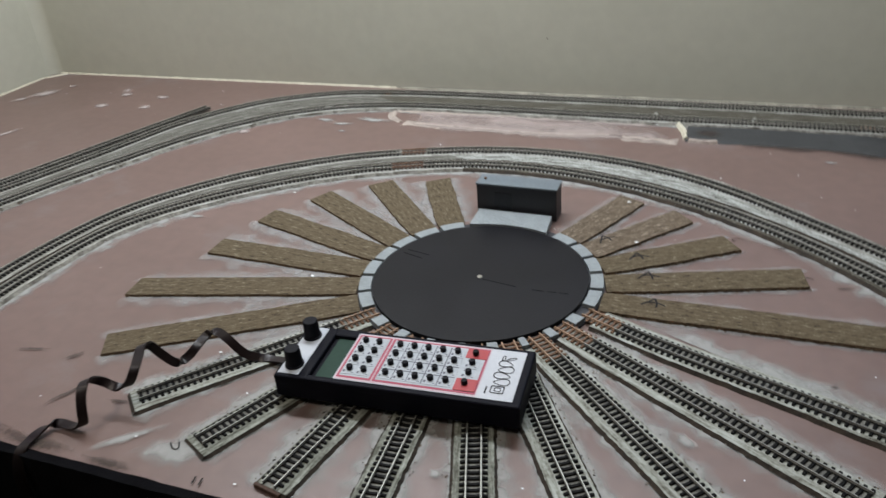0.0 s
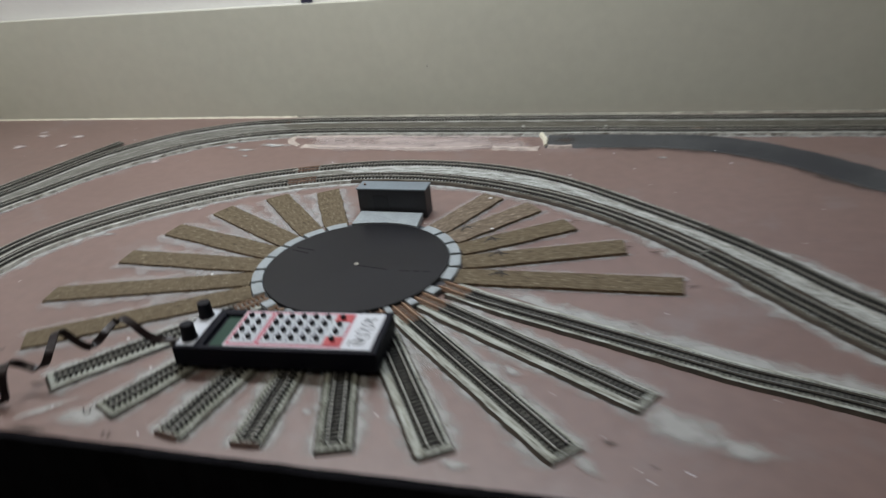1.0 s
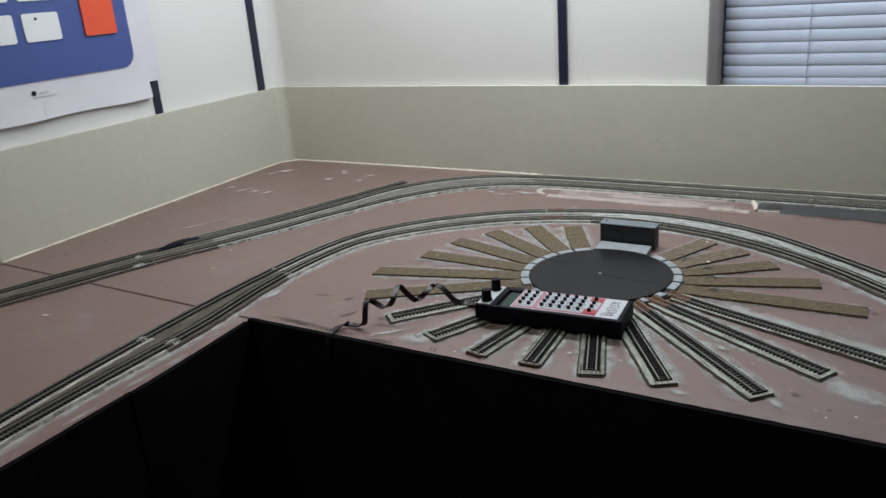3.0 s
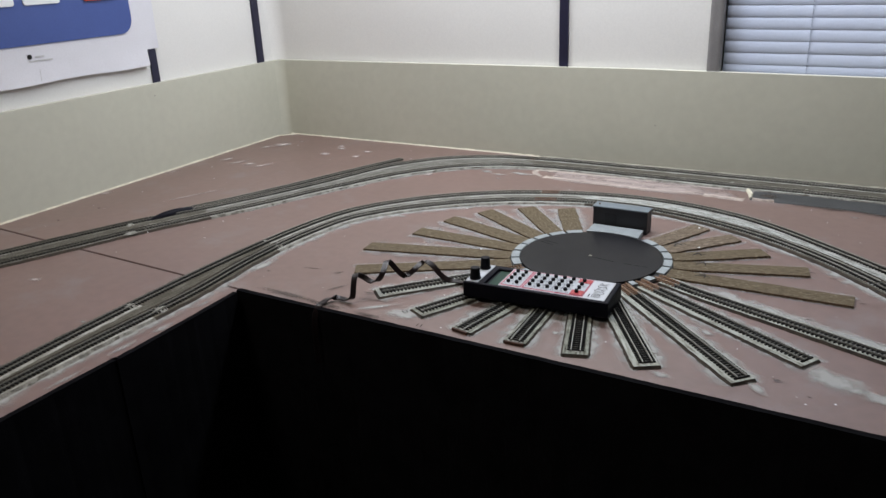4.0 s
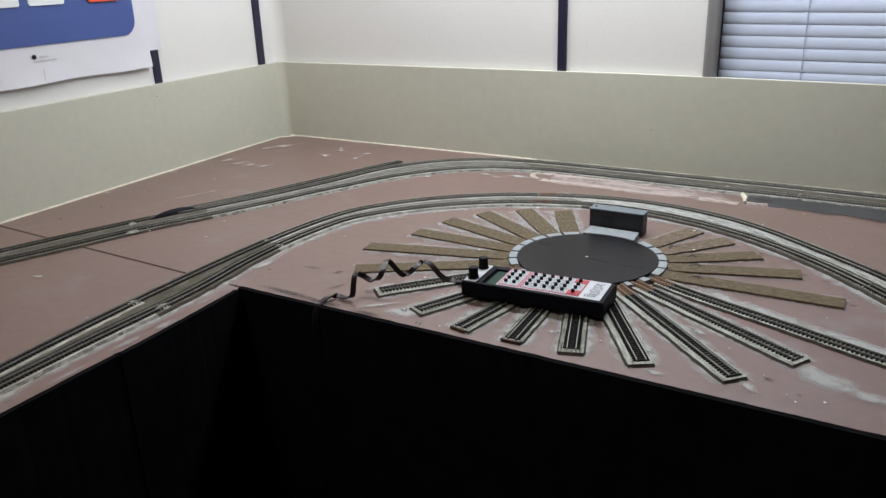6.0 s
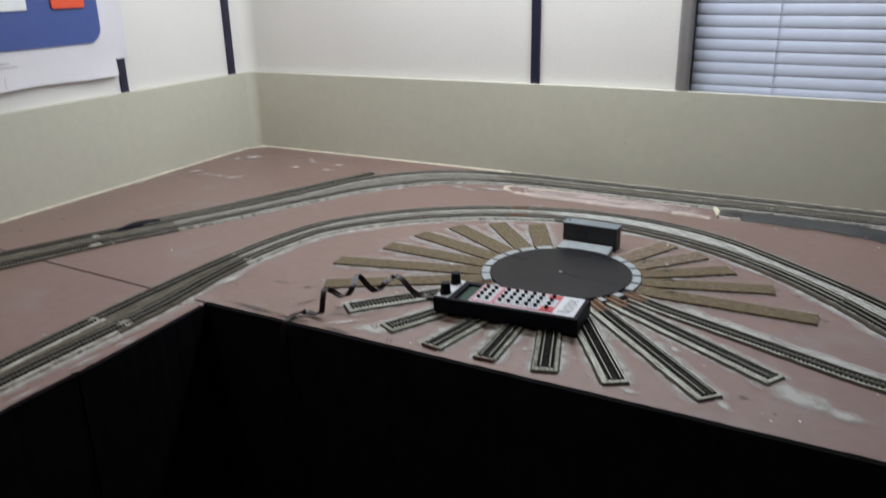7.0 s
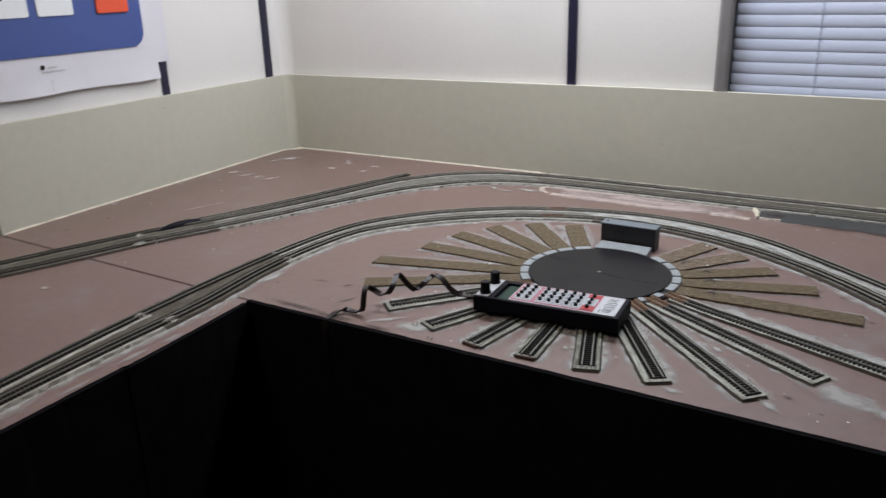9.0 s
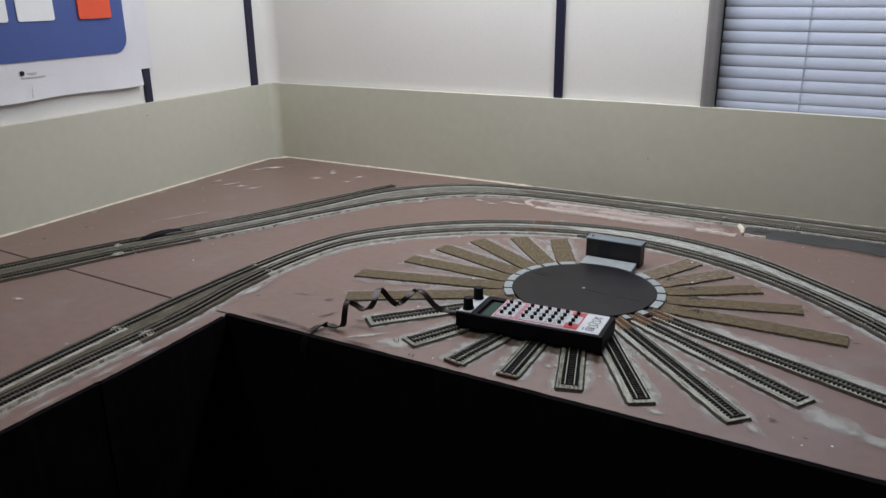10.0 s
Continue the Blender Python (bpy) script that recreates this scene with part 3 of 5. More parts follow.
def cove(name, x, y, r, z0, z1, material, label, category):
    """A hollow fillet that rounds off an inner corner."""
    arc = [(x + r - r * math.sin(radians(90 * k / 20)), y - r + r * math.cos(radians(90 * k / 20))) for k in range(21)]
    ob = part(name, prism_bm([(x - 0.002, y + 0.002)] + arc[::-1], z0, z1), material)
    return tagged(ob, label, category, "", "structure")


cove("backboard_corner", -0.9488, 0.4890, 0.022, 0.0, 0.1725, M_PANEL, "olive-grey filler rounding the corner of the backboards", "backboard")
cove("wall_corner", -0.9622, 0.5020, 0.030, 0.15, ZC, M_WALL, "cream-white plaster rounding the corner of two walls", "wall")

# ---- wall strips and poster ----
UP = "tall dark navy shelf upright screwed to the wall"
ob = thing("wall_strip", pose(0, YW, 0), UP, "shelf upright", "shelf uprights")
part("channel", box_bm((-0.2500, -0.006, 0.10), (-0.2325, 0.0, 1.30), 0.001), M_STRIP, ob)
ob = thing("wall_strip", WEST @ pose(-0.0125, 0, 0), UP, "shelf upright", "shelf uprights")
part("channel", box_bm((0.0, 0.4285, 0.10), (0.006, 0.4485, 1.30), 0.001), M_STRIP, ob)
ob = thing("wall_strip", WEST @ pose(-0.0125, 0, 0), "dark navy shelf upright half hidden by the poster", "shelf upright", "shelf uprights")
part("channel", box_bm((0.0, 0.1250, 0.10), (0.004, 0.1425, 1.30), 0.001), M_STRIP, ob)


def wall_sheet(outline, x0, x1):
    bm = bmesh.new()
    a = [bm.verts.new((x0, y, z)) for y, z in outline]
    b = [bm.verts.new((x1, y, z)) for y, z in outline]
    bm.faces.new(a)
    bm.faces.new(b[::-1])
    n = len(outline)
    for i in range(n):
        bm.faces.new((a[i], a[(i + 1) % n], b[(i + 1) % n], b[i]))
    bmesh.ops.recalc_face_normals(bm, faces=bm.faces)
    return bm


def rounded(y0, z0, y1, z1, r, n=6):
    out = []
    for cy, cz, a0 in ((y1 - r, z1 - r, 0), (y0 + r, z1 - r, 90), (y0 + r, z0 + r, 180), (y1 - r, z0 + r, 270)):
        out += [(cy + r * math.cos(radians(a0 + 90 * i / n)), cz + r * math.sin(radians(a0 + 90 * i / n))) for i in range(n + 1)]
    return out


poster = thing("wall_poster", WEST @ pose(-0.0070, 0, 0), "white paper poster with a blue panel and stuck-on cards", "poster")
sh = bmesh.new()
cols = []
for i, y in enumerate([-0.78 + 0.01 * k for k in range(90)] + [0.1190, 0.1198, 0.13, 0.14, 0.15]):
    z0 = 0.2095 + 0.0012 * math.sin(i * 0.28) if y < 0.1194 else 0.2390
    col = []
    for q in range(13):
        z = z0 + (0.80 - z0) * (q / 12) ** 2.2
        loose = max(0.0, 1 - (z - 0.2095) / 0.055) ** 2
        wave = 0.0035 * (1 + noise.noise(Vector((y * 11, 3.3, 0.7)))) * loose + (0.0004 * noise.noise(Vector((y * 30, z * 30, 1.0))) - 0.0004)
        col.append(sh.verts.new((wave, y, z)))
    cols.append(col)
for a, b in zip(cols, cols[1:]):
    for q in range(12):
        sh.faces.new((a[q], b[q], b[q + 1], a[q + 1])).smooth = True
part("sheet", sh, M_PAPER, poster)
part("crease", wall_sheet([(-0.1132, 0.2330), (-0.1124, 0.2330), (-0.1134, 0.2130), (-0.1142, 0.2130)], 0.0048, 0.0050), M_STEEL, poster)
rb = bmesh.new()
ring = [[rb.verts.new((0.0036, -0.1772 + r * math.cos(k * math.pi / 10), 0.3697 + r * math.sin(k * math.pi / 10))) for k in range(20)] for r in (0.0086, 0.0064)]
for k in range(20):
    rb.faces.new((ring[0][k], ring[0][(k + 1) % 20], ring[1][(k + 1) % 20], ring[1][k]))
part("drawn_ring", rb, M_STRIP, poster)
part("blue_panel", wall_sheet(rounded(-0.75, 0.2725, 0.0955, 0.77, 0.028), 0.0009, 0.0014), M_BLUE, poster)
for yy in (-0.1150, -0.1985, -0.2820, -0.3655):
    for zz in (0.3355, 0.4000, 0.4645, 0.5290):
        part("card", wall_sheet(rounded(yy, zz, yy + 0.0670, zz + 0.0450, 0.004, 3), 0.0016, 0.0034), M_CARD, poster)
part("orange_card", wall_sheet(rounded(-0.0010, 0.3355, 0.0660, 0.56, 0.004, 3), 0.0016, 0.0050), M_ORANGE, poster)
part("logo_mark", wall_sheet(rounded(-0.1275, 0.2505, -0.1195, 0.2580, 0.0025, 3), 0.0009, 0.0012), M_INK, poster)
for yy, zz, w in ((-0.1140, 0.2520, 0.017), (-0.1265, 0.2455, 0.044)):
    part("print_bar", wall_sheet(rounded(yy, zz, yy + w, zz + 0.0024, 0.0005, 2), 0.0009, 0.0012), M_STEEL, poster)
part("dot", wall_sheet(rounded(-0.0935, 0.3690, -0.0885, 0.3740, 0.0024, 4), 0.0035, 0.0038), M_INK, poster)

# ---- roadbeds and running lines ----
BEDH, STUBH = 0.0036, 0.0028
M_SHOULDER = mat("washed_shoulder", (0.20, 0.195, 0.17), 0.9, vary=0.5, scale=90, fine=600, bump=0.0006, dirt=(0.055, 0.046, 0.034), dirt_scale=65, dirt_cut=0.50)
LOOP_OUT = smooth_line(spline([(-0.4018, -0.9901), (-0.4217, -0.6340), (-0.4354, -0.4769), (-0.4445, -0.3208), (-0.4470, -0.1658), (-0.4406, -0.0526), (-0.4223, 0.0346), (-0.3834, 0.0994), (-0.3264, 0.1613), (-0.2461, 0.2181), (-0.1843, 0.2453), (-0.1206, 0.2653), (-0.0539, 0.2774), (0.0126, 0.2776), (0.0780, 0.2668), (0.1403, 0.2451), (0.1964, 0.2135), (0.2590, 0.1653), (0.3302, 0.1063), (0.3930, 0.0452), (0.4444, -0.0142), (0.4901, -0.0548), (0.5577, -0.1007), (0.6522, -0.1385), (0.9998, -0.1734)]), 12)
LOOP_IN = smooth_line(spline([(-0.3686, -0.9887), (-0.3918, -0.6327), (-0.3990, -0.4755), (-0.4017, -0.3193), (-0.4140, -0.2163), (-0.4175, -0.1340), (-0.4123, -0.0570), (-0.3994, 0.0076), (-0.3638, 0.0644), (-0.3035, 0.1265), (-0.2265, 0.1814), (-0.1679, 0.2076), (-0.1064, 0.2277), (-0.0417, 0.2349), (0.0228, 0.2301), (0.0852, 0.2154), (0.1444, 0.1927), (0.1984, 0.1640), (0.2653, 0.1158), (0.3357, 0.0498), (0.3947, -0.0185), (0.4429, -0.0721), (0.4844, -0.1089), (0.5489, -0.1490), (0.6536, -0.1834), (1.0010, -0.2114)]), 12)
BACK_A = smooth_line(spline([(-0.9250, -0.8063), (-0.8544, -0.5671), (-0.7887, -0.3639), (-0.7624, -0.2845), (-0.7307, -0.2001), (-0.7003, -0.1266), (-0.6602, -0.0482), (-0.6113, 0.0597), (-0.5871, 0.1224), (-0.5618, 0.1940), (-0.5377, 0.2732), (-0.5170, 0.3148), (-0.4932, 0.3493), (-0.4673, 0.3797), (-0.4349, 0.4061), (-0.3598, 0.4428), (-0.2744, 0.4567), (-0.1894, 0.4611), (-0.1058, 0.4611), (0.1207, 0.4612), (0.2546, 0.4607), (0.3525, 0.4579), (0.9790, 0.4560)]), 12)
BACK_B = smooth_line(spline([(-0.8883, -0.8063), (-0.8149, -0.5655), (-0.7496, -0.3783), (-0.7224, -0.3093), (-0.6964, -0.2375), (-0.6706, -0.1672), (-0.6283, -0.0782), (-0.5785, 0.0308), (-0.5554, 0.0946), (-0.5258, 0.1572), (-0.4975, 0.2205), (-0.4769, 0.2572), (-0.4531, 0.2907), (-0.4283, 0.3192), (-0.3993, 0.3487), (-0.3318, 0.3875), (-0.2538, 0.4064), (-0.1720, 0.4114), (-0.0915, 0.4105), (0.1248, 0.4084), (0.2526, 0.4090), (0.3466, 0.4063), (0.9806, 0.4059)]), 12)
SIDING = smooth_line(spline([(-0.6960, -0.0920), (-0.6842, -0.0630), (-0.6530, 0.0098), (-0.6286, 0.0738), (-0.6053, 0.1396), (-0.5811, 0.2141), (-0.5537, 0.2913), (-0.5287, 0.3600)]), 4)


def double_bed(name, left, right, w, label, state):
    """A bed under two lines side by side (left lies to the left of the way). state: 0 whitewashed, 1 bare with white bands, 2 bare olive-brown, 3 thinly washed, 4 bare and grimy."""
    bed = thing(name, Matrix(), label, "track bed", "track beds")
    n = min(len(left), len(right)) * 3 // 4
    rows = []
    sl_, sr_ = sides(left), sides(right)
    up = lambda h: Vector((0, 0, h))
    along = 0.0
    for i in range(n):
        a, b = round(i * (len(left) - 1) / (n - 1)), round(i * (len(right) - 1) / (n - 1))
        p, q = left[a], right[b]
        r1 = 0.0022 * noise.noise(p * 70)
        r2 = 0.0022 * noise.noise(q * 70 + Vector((3, 1, 0)))
        r3 = 0.0016 * noise.noise(p * 160 + Vector((9, 4, 0)))
        u, v = -sl_[a], sr_[b]
        m = (p + q) / 2
        if rows:
            along += (m - rows[-1][2]).length
        line = [p + u * (w + 0.0034 + r1), p + u * (w + r1) + up(BEDH), p + u * 0.0088 + up(BEDH), p - u * 0.0088 + up(BEDH), p - u * ((0.0146 if state(m) == 1 and m.y < -0.3 else 0.0128) + r3) + up(BEDH - 0.0001), q - v * (0.0150 + r1 * 0.5) + up(BEDH - 0.0003),
                q - v * (0.0134 + r1 * 0.5) + up(BEDH - 0.0022), q - v * (0.0112 + r2 * 0.3) + up(BEDH - 0.0022), q - v * (0.0100 + r2 * 0.3) + up(BEDH), q + v * 0.0088 + up(BEDH), q + v * (w + 0.0010 + r2) + up(BEDH - 0.0002), q + v * (w + 0.0042 + r2)]
        rows.append((state(m), line, m, along))
    three = (M_BED, M_BEDOLD, M_BEDOLD, M_BEDMID, M_BEDOLD)
    wash = (M_WASH, M_WASH, M_BEDOLD, M_WASH, M_BEDMID)
    # The groove is carved and also takes the near-black side colour.
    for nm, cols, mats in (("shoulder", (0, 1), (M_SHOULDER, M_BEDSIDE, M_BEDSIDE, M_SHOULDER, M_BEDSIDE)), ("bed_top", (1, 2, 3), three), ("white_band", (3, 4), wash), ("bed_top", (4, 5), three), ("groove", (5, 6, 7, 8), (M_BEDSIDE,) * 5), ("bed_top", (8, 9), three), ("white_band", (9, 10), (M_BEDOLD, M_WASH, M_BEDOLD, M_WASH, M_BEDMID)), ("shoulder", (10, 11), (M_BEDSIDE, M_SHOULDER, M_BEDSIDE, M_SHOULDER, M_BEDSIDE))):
        bm = bmesh.new()
        grain = bm.loops.layers.uv.new("grain")
        prev = None
        for o, line, m, far in rows:
            row = [(bm.verts.new(line[c]), far, (line[c] - line[0]).length) for c in cols]
            if prev:
                for k in range(len(cols) - 1):
                    four = (prev[k], prev[k + 1], row[k + 1], row[k])
                    f = bm.faces.new([c[0] for c in four])
                    f.material_index = o
                    for loop, c in zip(f.loops, four):
                        loop[grain].uv = (c[1], c[2])
            prev = row
        bmesh.ops.recalc_face_normals(bm, faces=bm.faces)
        if sum(f.normal.z for f in bm.faces) < 0:
            bmesh.ops.reverse_faces(bm, faces=bm.faces)
        part(nm, bm, mats, bed)
    return bed


def grain_along(bm, origin, way):
    """Lay the grain of a strip along the given way."""
    grain = bm.loops.layers.uv.new("grain")
    for f in bm.faces:
        for loop in f.loops:
            d = loop.vert.co - origin
            loop[grain].uv = (d.x * way.x + d.y * way.y + origin.x * 7, d.y * way.x - d.x * way.y + origin.y * 5)


def lengths(pts, marks):
    """Cut a line where its rail joints lie."""
    cuts = [0] + sorted(min(range(len(pts)), key=lambda k: (pts[k] - Vector((x, y, 0))).length) for x, y in marks) + [len(pts) - 1]
    return [pts[a:b + 1] for a, b in zip(cuts, cuts[1:])]


double_bed("track_bed", LOOP_OUT, LOOP_IN, 0.0115, "long curved whitewashed cork bed under the double loop line", lambda m: 0 if m.x > -0.10 else 3 if m.y > -0.135 else 2 if m.y > -0.370 else 1)
double_bed("track_bed", BACK_A, BACK_B, 0.0115, "long whitewashed cork bed under the double line by the wall", lambda m: 1 if m.x > -0.27 else 4 if m.y < -0.06 else 3)
G1 = "running lines"
CURVED, WALLSIDE = "curved model railway track with black sleepers and nickel rails", "model railway track running along the backboard"
for line, marks, label in (
    (LOOP_OUT, ((-0.4415, -0.374), (-0.4475, -0.133), (-0.180, 0.247), (-0.148, 0.258), (0.33, 0.107)), CURVED),
    (LOOP_IN, ((-0.4020, -0.366), (-0.4140, -0.140), (-0.170, 0.206), (-0.137, 0.218), (0.33, 0.055)), CURVED),
    (BACK_A, ((-0.7041, -0.130), (-0.2840, 0.455), (0.2116, 0.461)), WALLSIDE),
    (BACK_B, ((-0.6700, -0.165), (-0.3220, 0.390), (0.2116, 0.409)), WALLSIDE),
):
    for piece in lengths(line, marks):
        short = len(piece) < 14
        if piece[0] != line[0]:
            piece[0] = piece[0] + (piece[1] - piece[0]).normalized() * 0.0012
        track("railway_track", piece, BEDH, "short length of old rust-brown model railway track" if short else label, G1, rusty=short, dull=piece[len(piece) // 2].y < -0.13)
track("siding_track", SIDING, BEDH, "short dead-end siding track beside the main line", G1)

# plaster dabs over rail joints, and old brown joints
M_PLASTER = mat("joint_plaster", (0.27, 0.27, 0.24), 0.85, vary=0.35, scale=90, fine=500, bump=0.0006, dirt=(0.10, 0.085, 0.065), dirt_scale=110, dirt_cut=0.52)
JOINTS = [(0.096, 0.4200, 0.006, 0.020, 0, 0), (0.2116, 0.4170, 0.006, 0.020, 0, 0), (0.332, 0.4120, 0.020, 0.016, 0, 1), (-0.7041, -0.163, 0.012, 0.013, 66, 0), (-0.6700, -0.190, 0.020, 0.014, 66, 0), (-0.4405, -0.3740, 0.018, 0.019, 92, 0), (-0.4000, -0.3660, 0.020, 0.021, 92, 0), (-0.4475, -0.1330, 0.010, 0.014, 90, 0), (-0.4140, -0.1400, 0.012, 0.014, 90, 0), (-0.1800, 0.2500, 0.007, 0.012, 20, 0), (-0.1480, 0.2130, 0.006, 0.006, 20, 0), (-0.2840, 0.4535, 0.014, 0.013, 8, 1), (-0.3460, 0.3830, 0.016, 0.013, 22, 0), (-0.3220, 0.3900, 0.010, 0.013, 18, 0)]
for x, y, l_, w_, a_, b_ in JOINTS:
    bm = bmesh.new()
    n_ = 14
    top = bm.verts.new((0, 0, 0.0014 if b_ else 0.0019))
    rim = [bm.verts.new((l_ / 2 * math.cos(k * 2 * math.pi / n_) * random.uniform(0.8, 1.15), w_ / 2 * math.sin(k * 2 * math.pi / n_) * random.uniform(0.8, 1.15), 0)) for k in range(n_)]
    mid = [bm.verts.new((v.co.x * 0.7, v.co.y * 0.7, (0.0012 if b_ else 0.0016) * random.uniform(0.8, 1.1))) for v in rim]
    for k in range(n_):
        q = (k + 1) % n_
        bm.faces.new((rim[k], rim[q], mid[q], mid[k]))
        bm.faces.new((mid[k], mid[q], top))
    ob = tagged(part("joint_dab", bm, M_RUSTY if b_ else M_PLASTER), "brown paint dab over a rail joint" if b_ else "pale plaster dab over a rail joint", "filler", "joint dabs")
    ob.matrix_world = pose(x, y, BEDH, 0, 0, a_)

# black point motor cover beside the back line, with its tan strip
motor = thing("point_motor", pose(-0.6920, -0.0920, 0, 0, 0, 73.8), "long tapered black point cover beside the back line", "point motor")


def spindle(length, width, height, lift, bend):
    bm = bmesh.new()
    prev = None
    for i in range(17):
        u = i / 16 * 2 - 1
        k = max(0.10, 1 - abs(u) ** 2.2)
        row = [bm.verts.new((u * length / 2, bend * u * u + width * k * math.cos(a), lift + height * k * max(0, math.sin(a)))) for a in [math.pi * q / 8 for q in range(9)]]
        if prev:
            for a in range(8):
                bm.faces.new((prev[a], row[a], row[a + 1], prev[a + 1])).smooth = True
        else:
            bm.faces.new(row)
        prev = row
    bm.faces.new(prev[::-1])
    bmesh.ops.recalc_face_normals(bm, faces=bm.faces)
    return bm


part("cover", spindle(0.104, 0.0080, 0.0120, 0.0, -0.002), M_BLACK, motor).location = (0, -0.0075, 0)
back_strip = part("dusty_strip", spindle(0.080, 0.0060, 0.0085, 0.0, 0.001), M_ROADBED, motor, "dusty grey strip along the cover")
back_strip.location = (0.006, 0.0040, 0)

# ---- turntable ----
tt = thing("turntable", pose(0, 0, 0), "round dark turntable deck with a pale grey rim of pads", "model turntable")
part("deck", cyl_bm(0.0915, 0.0, 0.0062, 128, 0.0004), M_DISC, tt, "flat dark charcoal disc with scuffs")
part("pit_ring", cyl_bm(0.1045, 0.0, 0.0022, 128, 0.0), M_HUT, tt)
part("pivot_screw", cyl_bm(0.0024, 0.006, 0.0069, 8, 0.0003), M_SCREW, tt, "small bright pivot screw")


def scratch(x0, y0, x1, y1, w=0.0009):
    a, b = Vector((x0, y0, 0)), Vector((x1, y1, 0))
    return sweep_bm([a, (a + b) / 2, b], [(-w, 0.0061), (0, 0.00632), (w, 0.0061)])


for s in ((0.004, -0.003, 0.034, -0.008), (0.048, -0.0093, 0.058, -0.0090), (0.061, -0.0090, 0.068, -0.0088), (0.071, -0.0088, 0.078, -0.0086), (-0.080, 0.024, -0.060, 0.018), (-0.078, 0.030, -0.056, 0.025)):
    part("scratch", scratch(*s), M_EDGE, tt)


def sector(r0, r1, a0, a1, z0, z1, n=4):
    o = [(r0 * math.cos(radians(a0 + (a1 - a0) * i / n)), r0 * math.sin(radians(a0 + (a1 - a0) * i / n))) for i in range(n + 1)]
    o += [(r1 * math.cos(radians(a1 - (a1 - a0) * i / n)), r1 * math.sin(radians(a1 - (a1 - a0) * i / n))) for i in range(n + 1)]
    return prism_bm(o[::-1], z0, z1, 0.0004)


STUBS = [(-16.0, -16.0, 0), (-32.2, -31.0, 0.331), (-46.4, -44.8, 0.330), (-59.4, -58.7, 0.286), (-74.0, -73.1, 0.2645), (-88.2, -87.4, 0.2555), (-102.3, -101.7, 0.2605), (-117.4, -116.9, 0.2665), (-134.2, -132.4, 0.286)]
CORKS = [(56.0, 60.3, 0.207), (40.7, 44.9, 0.217), (25.6, 29.1, 0.227), (10.3, 14.1, 0.264), (-4.9, -1.3, 0.310), (123.0, 120.2, 0.2145), (138.2, 135.3, 0.236), (153.3, 150.6, 0.252), (168.3, 164.8, 0.2625), (183.1, 179.9, 0.269), (198.6, 195.4, 0.311), (213.6, 211.6, 0.309)]
for a, _, _ in CORKS:
    part("pad", sector(0.0930, 0.1035, a - 6.4, a + 6.4, 0.002, 0.0058), M_PAD, tt)
angs = [a for a, _, _ in STUBS]
for a, b in zip(angs, angs[1:]):
    part("pad", sector(0.0930, 0.1035, b + 4.9, a - 4.9, 0.002, 0.0058, 2), M_PAD, tt)

# motor hut and its sloping apron at the rim
hut = thing("turntable_hut", pose(-0.0015, 0.1325, 0, 0, 0, -0.5), "dark grey box hut with a slate-blue flat roof", "model hut")
part("shell", box_bm((-0.0400, -0.0100, 0.0), (0.0400, 0.0110, 0.0325), 0.0006), M_HUT, hut)
part("roof", box_bm((-0.0408, -0.0108, 0.0325), (0.0408, 0.0118, 0.0345), 0.0006), M_HUTTOP, hut, "slate-blue flat roof")
part("shutter", box_bm((-0.022, -0.0106, 0.006), (-0.004, -0.0098, 0.026), 0.0002), M_SHUTTER, hut)
part("vent", cyl_bm(0.0014, 0.0345, 0.0362, 10), M_RUSTY, hut).location = (-0.0335, 0.0, 0)
apron = bmesh.new()
ao = [(-0.0388, 0.0890), (-0.0207, 0.0929), (-0.0016, 0.0944), (0.0175, 0.0928), (0.0366, 0.0872), (0.0351, 0.1172), (-0.0381, 0.1191)]
lo = [apron.verts.new((x, y, 0.0008)) for x, y in ao]
hi = [apron.verts.new((x, y, 0.0066 if y < 0.1 else 0.0085)) for x, y in ao]
apron.faces.new(lo[::-1])
apron.faces.new(hi)
for i in range(len(ao)):
    apron.faces.new((lo[i], lo[(i + 1) % 7], hi[(i + 1) % 7], hi[i]))
part("apron", apron, M_PAD, tt, "pale grey sloping apron plate")

# ---- radial cork strips ----


def sloped_bm(outline, z1, slope):
    """A low strip over an outline, its sides sloping outwards to the board, unevenly."""
    n = len(outline)
    foot = []
    for i, (x, y) in enumerate(outline):
        (x0, y0), (x1, y1) = outline[i - 1], outline[(i + 1) % n]
        out = Vector((y1 - y0, x0 - x1, 0))
        out = out.normalized() if out.length > 1e-9 else Vector((0, 0, 0))
        k = slope * (1 + 0.35 * noise.noise(Vector((x * 130, y * 130, 2.0))))
        foot.append((x + out.x * k, y + out.y * k))
    bm = bmesh.new()
    lo = [bm.verts.new((x, y, 0.0)) for x, y in foot]
    hi = [bm.verts.new((x, y, z1)) for x, y in outline]
    bm.faces.new(lo[::-1])
    bm.faces.new(hi)
    for i in range(n):
        bm.faces.new((lo[i], lo[(i + 1) % n], hi[(i + 1) % n], hi[i]))
    bmesh.ops.recalc_face_normals(bm, faces=bm.faces)
    return bm


def strip_line(a0, a1, r0, r1, n=100):
    """The middle line of a strip from the rim at angle a0 to its end at angle a1."""
    p = Vector((r0 * math.cos(radians(a0)), r0 * math.sin(radians(a0)), 0))
    q = Vector((r1 * math.cos(radians(a1)), r1 * math.sin(radians(a1)), 0))
    return [p + (q - p) * (k / n) for k in range(n + 1)]


